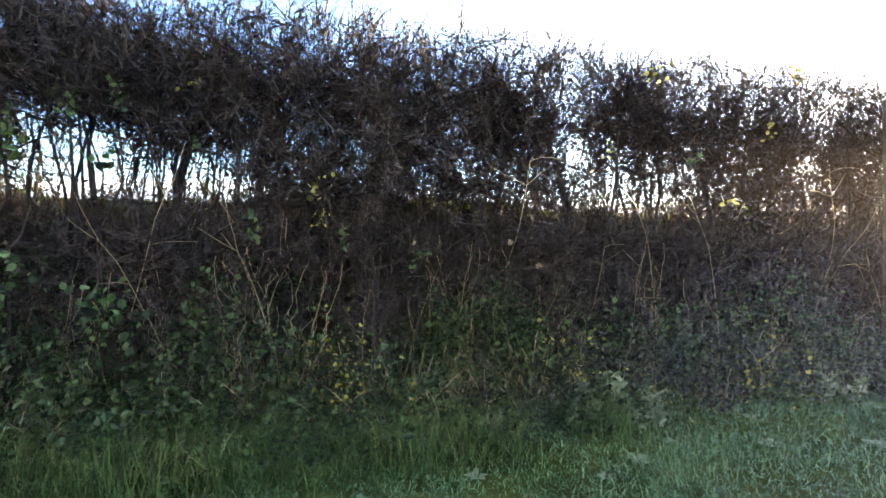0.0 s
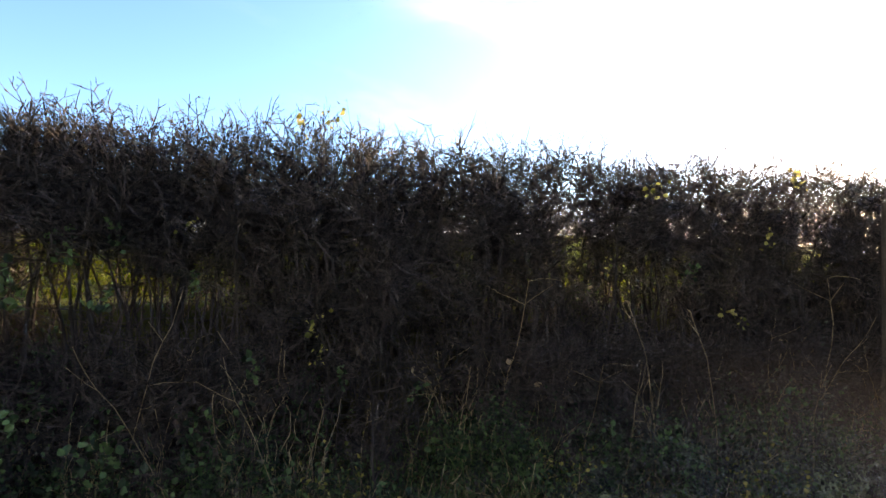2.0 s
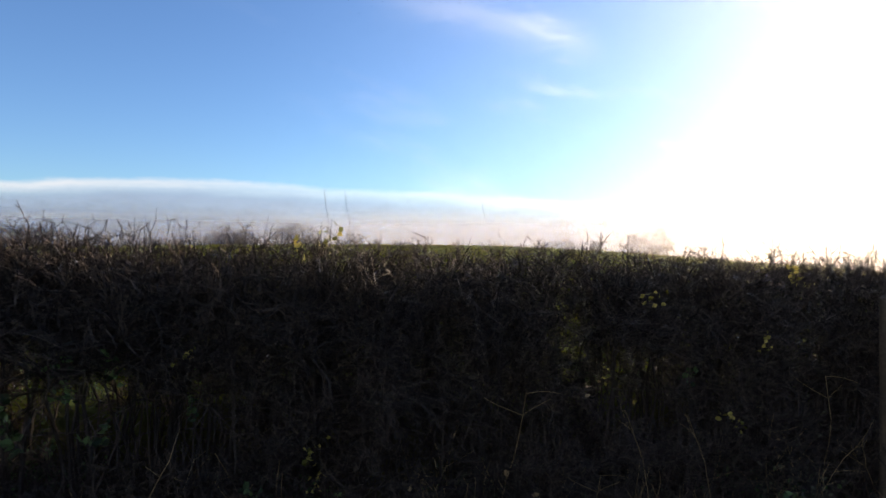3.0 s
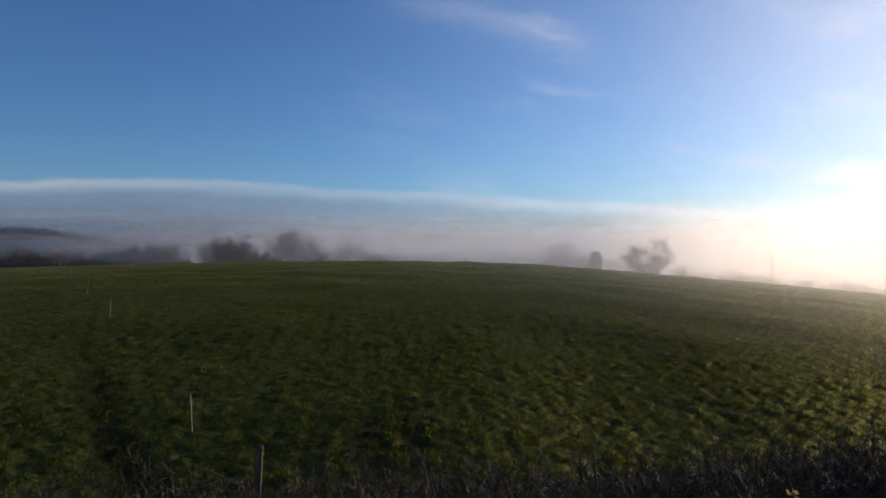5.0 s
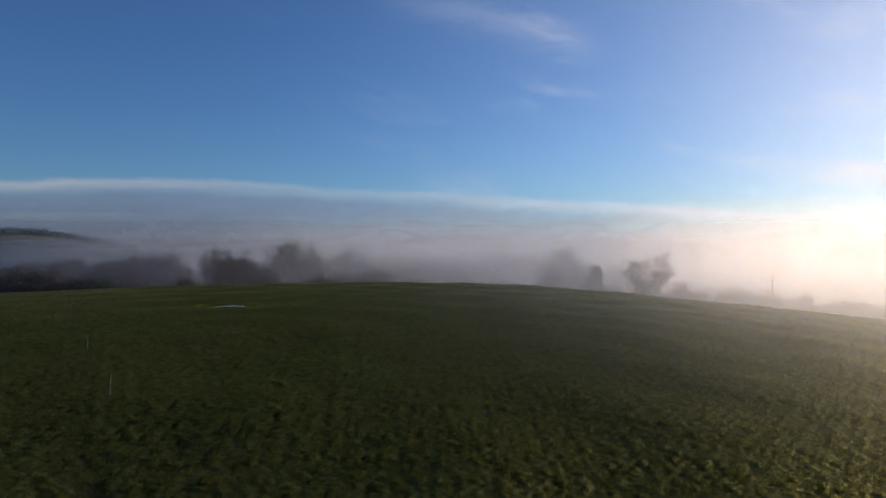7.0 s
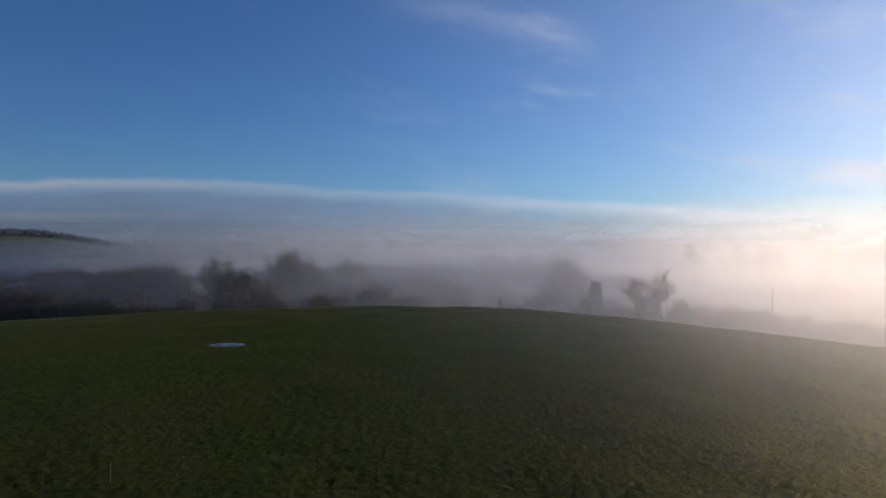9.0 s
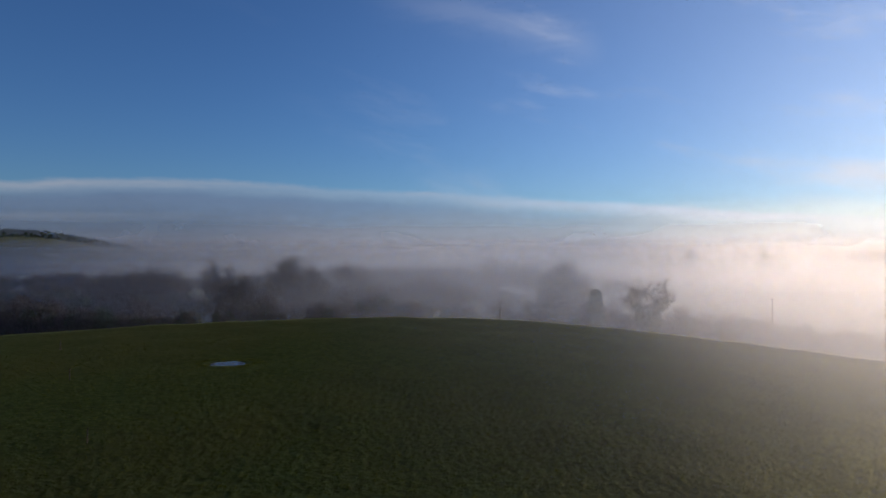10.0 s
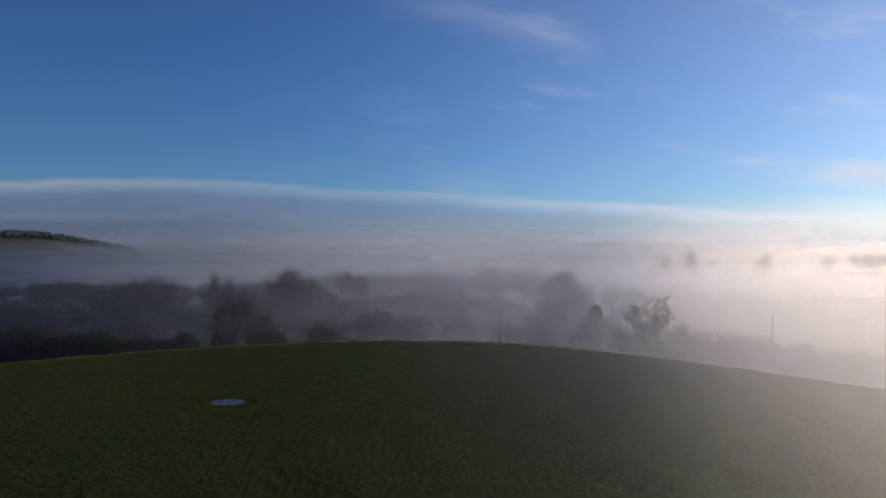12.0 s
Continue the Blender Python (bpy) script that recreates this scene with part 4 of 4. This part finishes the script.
plant([bramble(BRAMBLE_LEAF, "rank green growth behind the hedge", 380, 0.045), bramble(DEAD_LEAF, "withered growth behind the hedge", 340, 0.045)],
      [p if not sparse_at(p[0]) else (p[0], p[1], p[2] * 0.4, p[3]) for p in scatter(-6.5, 8.0, 46, 1.25, 1.8, 0.35, 0.75)])
plant(YELLOW_B, [(-0.72, -0.06, 0.75, 0.45), (-0.60, -0.14, 0.7, 0.20), (0.85, -0.04, 0.75, 0.40), (1.0, -0.08, 0.6, 0.30), (2.62, -0.10, 0.8, 0.20), (2.5, -0.14, 0.6, 0.05), (1.6, -0.18, 0.5, 0.0), (-1.2, -0.2, 0.5, 0.0)])


def dry_tuft(stalks, tall, hang):
    """Dead grass and stalks, some hanging down."""
    ob = thing("dry_grass_tuft", Matrix(), "tuft of pale dead grass and stalks on the bank", "dry grass", "dry tufts on the bank")
    segs = []
    for k in range(stalks):
        p = np.array([*rng.normal(size=2) * 0.10, 0.0])
        d = turned(np.array([0, 0, 1.0]), rng.uniform(0.05, 0.7))
        n = 6
        ln = tall * rng.uniform(0.5, 1.1)
        for j in range(n):
            q = p + d * ln / n
            segs.append((*p, *q, 0.0028, 0.0022))
            d = d + np.array([0, 0, -hang * rng.uniform(0.2, 1.0)]) + rng.normal(size=3) * 0.06
            d /= np.linalg.norm(d)
            p = q
    link_mesh("straw", *tubes(segs, 3), STRAW, ob, kind="stuff")
    return ob


plant([dry_tuft(34, 0.45, 0.30), dry_tuft(26, 0.55, 0.22), dry_tuft(30, 0.38, 0.45)],
      scatter(-3.4, 1.0, 22, -0.2, 0.25, 0.7, 1.2) + scatter(1.0, 5.0, 8, -0.1, 0.3, 0.6, 1.0) + scatter(-3.0, 4.0, 12, 0.3, 0.7, 0.8, 1.2))


def dead_stem(tall):
    ob = thing("dead_stem", Matrix(), "thin pale dead stem standing against the hedge", "dead stem", "dead stems in the hedge")
    segs = []
    pts, d = wander(np.array([0, 0, -0.05]), turned(np.array([0, 0, 1.0]), 0.08), tall, 0.0034, 0.0020, 9, 0.12, segs)
    link_mesh("stalk", *pipe(segs, 4), STRAW, ob)
    for k in range(4):
        segs = []
        wander(pts[rng.integers(4, 10)], turned(d, rng.uniform(0.3, 1.0)), rng.uniform(0.08, 0.3), 0.0024, 0.0015, 3, 0.15, segs)
        link_mesh("side_twig", *pipe(segs, 3), STRAW, ob)
    return ob


plant([dead_stem(1.3), dead_stem(1.0), dead_stem(1.5), dead_stem(0.8)], scatter(-3.4, 5.2, 60, -0.02, 0.30, 0.7, 1.25))


def nettle(tall):
    ob = thing("nettle_plant", Matrix(), "pale grey green nettle at the foot of the hedge", "nettle", "nettles by the hedge")
    stem, at = [], []
    for k in range(4):
        pts, d = wander(np.array([*rng.normal(size=2) * 0.05, -0.02]), turned(np.array([0, 0, 1.0]), rng.uniform(0.05, 0.4)), tall * rng.uniform(0.7, 1.1), 0.004, 0.003, 6, 0.06, stem)
        for j, p in enumerate(pts[2:]):
            at += [p] * (5 if j < 4 else 9)
    for k in range(4):
        link_mesh("stem", *pipe(stem[k * 6:k * 6 + 6], 4), NETTLE_LEAF, ob)
    v, f = leaves(np.array(at), np.full(len(at), 0.066), 0.62, 0.45)
    link_mesh("foliage", v, f, NETTLE_LEAF, ob, kind="stuff")
    return ob


plant([nettle(0.40), nettle(0.34)], [(1.15, -0.28, 1.0, 0), (1.36, -0.42, 0.9, 0), (1.02, -0.15, 0.9, 0), (1.26, -0.1, 0.9, 0), (3.05, -0.25, 0.9, 0), (3.35, -0.2, 0.9, 0), (0.8, -0.12, 0.6, 0),
                                     (1.5, -0.3, 0.7, 0), (3.6, -0.1, 0.8, 0), (-3.0, 0.0, 0.8, 0.1), (-2.8, 0.05, 0.8, 0.1), (3.9, -0.25, 0.8, 0), (-0.35, -0.35, 0.5, 0)])


def sprig(mat, leafy, size, label):
    ob = thing("leafy_sprig", Matrix(), label, "sprig", "leafy sprigs in the hedge")
    seg = []
    pts, d = wander(np.zeros(3), turned(np.array([0, 0, 1.0]), 0.5), 0.22, 0.003, 0.002, 5, 0.2, seg)
    link_mesh("stem", *pipe(seg, 4), TWIG, ob)
    pick = np.array(pts)[rng.integers(1, 6, leafy)] + rng.normal(size=(leafy, 3)) * 0.03
    link_mesh("foliage", *leaves(pick, np.full(leafy, size), 0.8), mat, ob, kind="stuff")
    return ob


def sprigs(make, spots):
    for x, y, z, size in spots:
        make().matrix_world = pose(x, y - 0.13, z, 0, 0, rng.uniform(0, 360)) @ Matrix.Diagonal((size, size, size, 1))


sprigs(lambda: sprig(YELLOW_LEAF, 12, 0.05, "sprig of yellow green leaves caught in the hedge"),
       [(-0.84, 4.0, 1.62, 0.9), (-0.80, 4.0, 1.45, 0.7), (2.42, 4.93, 1.58, 1.0), (2.95, 5.2, 2.66, 1.0), (3.1, 5.3, 2.66, 1.0), (1.55, 4.75, 2.55, 0.9), (-0.92, 4.30, 2.96, 0.8), (-0.80, 4.32, 2.99, 0.9),
        (2.6, 5.0, 2.2, 0.7), (1.25, 4.7, 2.0, 0.6), (-1.6, 3.9, 2.3, 0.6)])
sprigs(lambda: sprig(BRAMBLE_LEAF, 16, 0.062, "sprig of broad green leaves in the hedge"),
       [(-2.55, 3.6, 1.92, 1.0), (-2.4, 3.65, 1.85, 1.0), (-2.6, 3.7, 1.8, 0.9), (-2.25, 3.75, 2.05, 0.9), (-2.1, 3.8, 1.8, 0.9), (-2.0, 3.85, 2.2, 0.8), (-2.35, 3.8, 2.25, 0.8), (-1.6, 4.0, 1.95, 0.7), (1.9, 4.9, 1.95, 0.7), (-1.15, 3.95, 1.35, 0.9), (-0.6, 4.0, 1.3, 0.8), (-2.45, 3.55, 1.1, 1.0), (-1.95, 3.7, 0.9, 1.1), (-0.2, 4.15, 1.2, 0.6)])


def pale_leaf(x, y, z, size):
    ob = thing("withered_leaf", pose(x, y, z), "pale withered leaf hanging on a hedge twig", "leaf", "pale leaves in the hedge")
    v, f = leaves(np.zeros((1, 3)), np.array([size * 0.7]), 0.9)
    link_mesh("blade", v, f, STRAW, ob)
    link_mesh("stalk", *tubes([(0, 0, 0, 0.01, 0.06, 0.05, 0.0015, 0.002)], 3), TWIG, ob)


for x, y, z, size in ((0.50, 4.45, 1.35, 0.09), (0.68, 4.5, 1.20, 0.08), (2.8, 5.0, 1.45, 0.08), (-0.2, 4.2, 1.38, 0.06), (2.75, 4.95, 1.3, 0.06), (1.1, 4.6, 1.9, 0.06), (0.1, 4.3, 1.7, 0.05), (1.2, 4.6, 2.0, 0.07)):
    pale_leaf(x, y, z, size)


def tall_shoots():
    for x, y, base, tall in ((-0.93, 5.3, 2.7, 0.85), (-0.78, 5.3, 2.7, 0.85), (0.55, 5.6, 2.7, 0.75), (0.2, 5.6, 2.7, 0.5), (-1.9, 4.9, 2.7, 0.5), (1.0, 5.7, 2.7, 0.35), (2.3, 6.1, 2.7, 0.35), (-0.9, 5.2, 2.7, 0.4)):
        ob = thing("hedge_shoot", pose(x, y, base), "long thin bare shoot above the trimmed hedge", "shoot", "long shoots of the hedge")
        seg = []
        pts, d = wander(np.zeros(3), turned(np.array([0, 0, 1.0]), rng.uniform(0.0, 0.25)), tall, 0.0026, 0.0015, 6, 0.05, seg)
        link_mesh("stem", *pipe(seg, 4), TWIG, ob)
        for k in range(3):
            seg = []
            wander(pts[rng.integers(1, 4)], turned(d, rng.uniform(0.5, 1.2)), rng.uniform(0.05, 0.14), 0.0018, 0.0012, 2, 0.15, seg)
            link_mesh("twig", *pipe(seg, 3), TWIG, ob)


tall_shoots()


def gate_post(x, y, top):
    z = float(height(x, y))
    ob = thing("wooden_post", pose(x, y, z - 0.1), "tall round weathered post beside the hedge", "post")
    t = top - z + 0.1
    link_mesh("shaft", *pipe([(0, 0, 0, 0.01, 0, t * 0.5, 0.050, 0.047), (0.01, 0, t * 0.5, 0, 0, t - 0.03, 0.047, 0.044)], 12), TREE_BARK, ob)
    link_mesh("cap", *tubes([(0, 0, t - 0.03, 0, 0, t, 0.044, 0.001)], 12), TREE_BARK, ob, "weathered sawn top")


gate_post(3.83, 5.24, 2.62)


# ---- the verge ----
def verge_grass():
    c, w = math.cos(HEDGE_TURN), math.sin(HEDGE_TURN)

    def sown(n, lo, hi, s0, s1):
        along, s = rng.uniform(lo, hi, n), s1 - (s1 - s0) * rng.uniform(0, 1, n) ** 1.25
        return along, s, along * c - s * w, HEDGE_Y + along * w + s * c

    along, s, x, y = sown(76000, -5.0, 6.5, -2.8, 0.25)
    root = np.stack([x, y, height(x, y) - 0.005], axis=1)
    tall = 0.040 + 0.040 * (lumps(x, y, 3.5, 21) + 0.5).clip(0, 2) + 0.08 * fade(s, -0.6, 0.0) * fade(-along, -1.0, 1.0)
    v, f = blades(root, tall, 0.0055, 1.3, 0.8)
    tagged(link_mesh("verge_grass", v, f, GRASS), "dewy green grass of the roadside verge", "grass", kind="stuff")
    for n, lo, hi, s0, s1, mat, size, label in ((9000, -4.6, 1.2, -0.75, 0.45, LONG_GRASS, 0.38, "long rank grass along the foot of the hedge"),
                                                (1500, -4.6, 0.6, -0.6, 0.5, STRAW, 0.32, "pale dead grass leaning out of the hedge foot")):
        along, s, x, y = sown(n, lo, hi, s0, s1)
        keep = lumps(along * 2, s * 2, 2.0, 23) > -0.75
        x, y = x[keep], y[keep]
        root = np.stack([x, y, height(x, y) - 0.005], axis=1)
        v, f = blades(root, size, 0.006, 1.1, 0.9)
        tagged(link_mesh("long_grass", v, f, mat), label, "grass", kind="stuff")


verge_grass()


# ---- small growth ----
def hanging_strands(count, tall):
    """Dry stems that hang down the bank and draw together at their foot."""
    ob = thing("hanging_dry_stems", Matrix(), "bundle of straw coloured dry stems hanging down the bank", "dry stems", "hanging stems on the bank")
    for k in range(count):
        segs = []
        top = np.array([rng.normal() * 0.13, rng.normal() * 0.05, tall * rng.uniform(0.7, 1.1)])
        reach(top, np.array([rng.normal() * 0.07, -0.05 + rng.normal() * 0.03, rng.uniform(-0.02, 0.15)]), 0.0024, 0.0018, 8, 0.035, segs)
        link_mesh("strand", *pipe(segs, 4), STRAW, ob)
    return ob


plant([hanging_strands(8, 1.0), hanging_strands(6, 0.9)],
      [(-1.28, 0.10, 1.0, 0.0), (-1.08, 0.06, 0.9, 0.0), (-1.9, 0.12, 0.9, 0.1), (0.75, 0.10, 0.8, 0.1), (2.55, 0.10, 0.8, 0.0), (-1.45, 0.0, 1.15, 0.1), (-1.15, 0.12, 1.2, 0.2), (-0.85, 0.05, 1.1, 0.1), (-2.3, 0.05, 1.0, 0.0), (0.25, 0.12, 1.0, 0.1), (1.7, 0.08, 1.0, 0.1), (2.2, 0.05, 0.9, 0.1), (3.1, 0.1, 1.0, 0.1)])


def rosette(leafy, size):
    ob = thing("weed_rosette", Matrix(), "low broadleaved weed in the verge grass", "weed", "weeds in the verge")
    for k in range(leafy):
        a = k * 2.4 + rng.uniform(-0.3, 0.3)
        d = np.array([math.cos(a), math.sin(a), 0.45])
        side = np.array([-math.sin(a), math.cos(a), 0.0])
        ln = size * rng.uniform(0.7, 1.2)
        v = [d * 0.005, d * ln * 0.5 + side * ln * 0.2 + (0, 0, 0.01), d * ln * (1, 1, 0.7), d * ln * 0.5 - side * ln * 0.2 + (0, 0, 0.01)]
        link_mesh("leaf", v, [(0, 1, 2), (0, 2, 3)], NETTLE_LEAF, ob)
    return ob


plant([rosette(9, 0.09), rosette(7, 0.07)], scatter(-2.5, 4.2, 16, -1.1, -0.25, 0.7, 1.2))
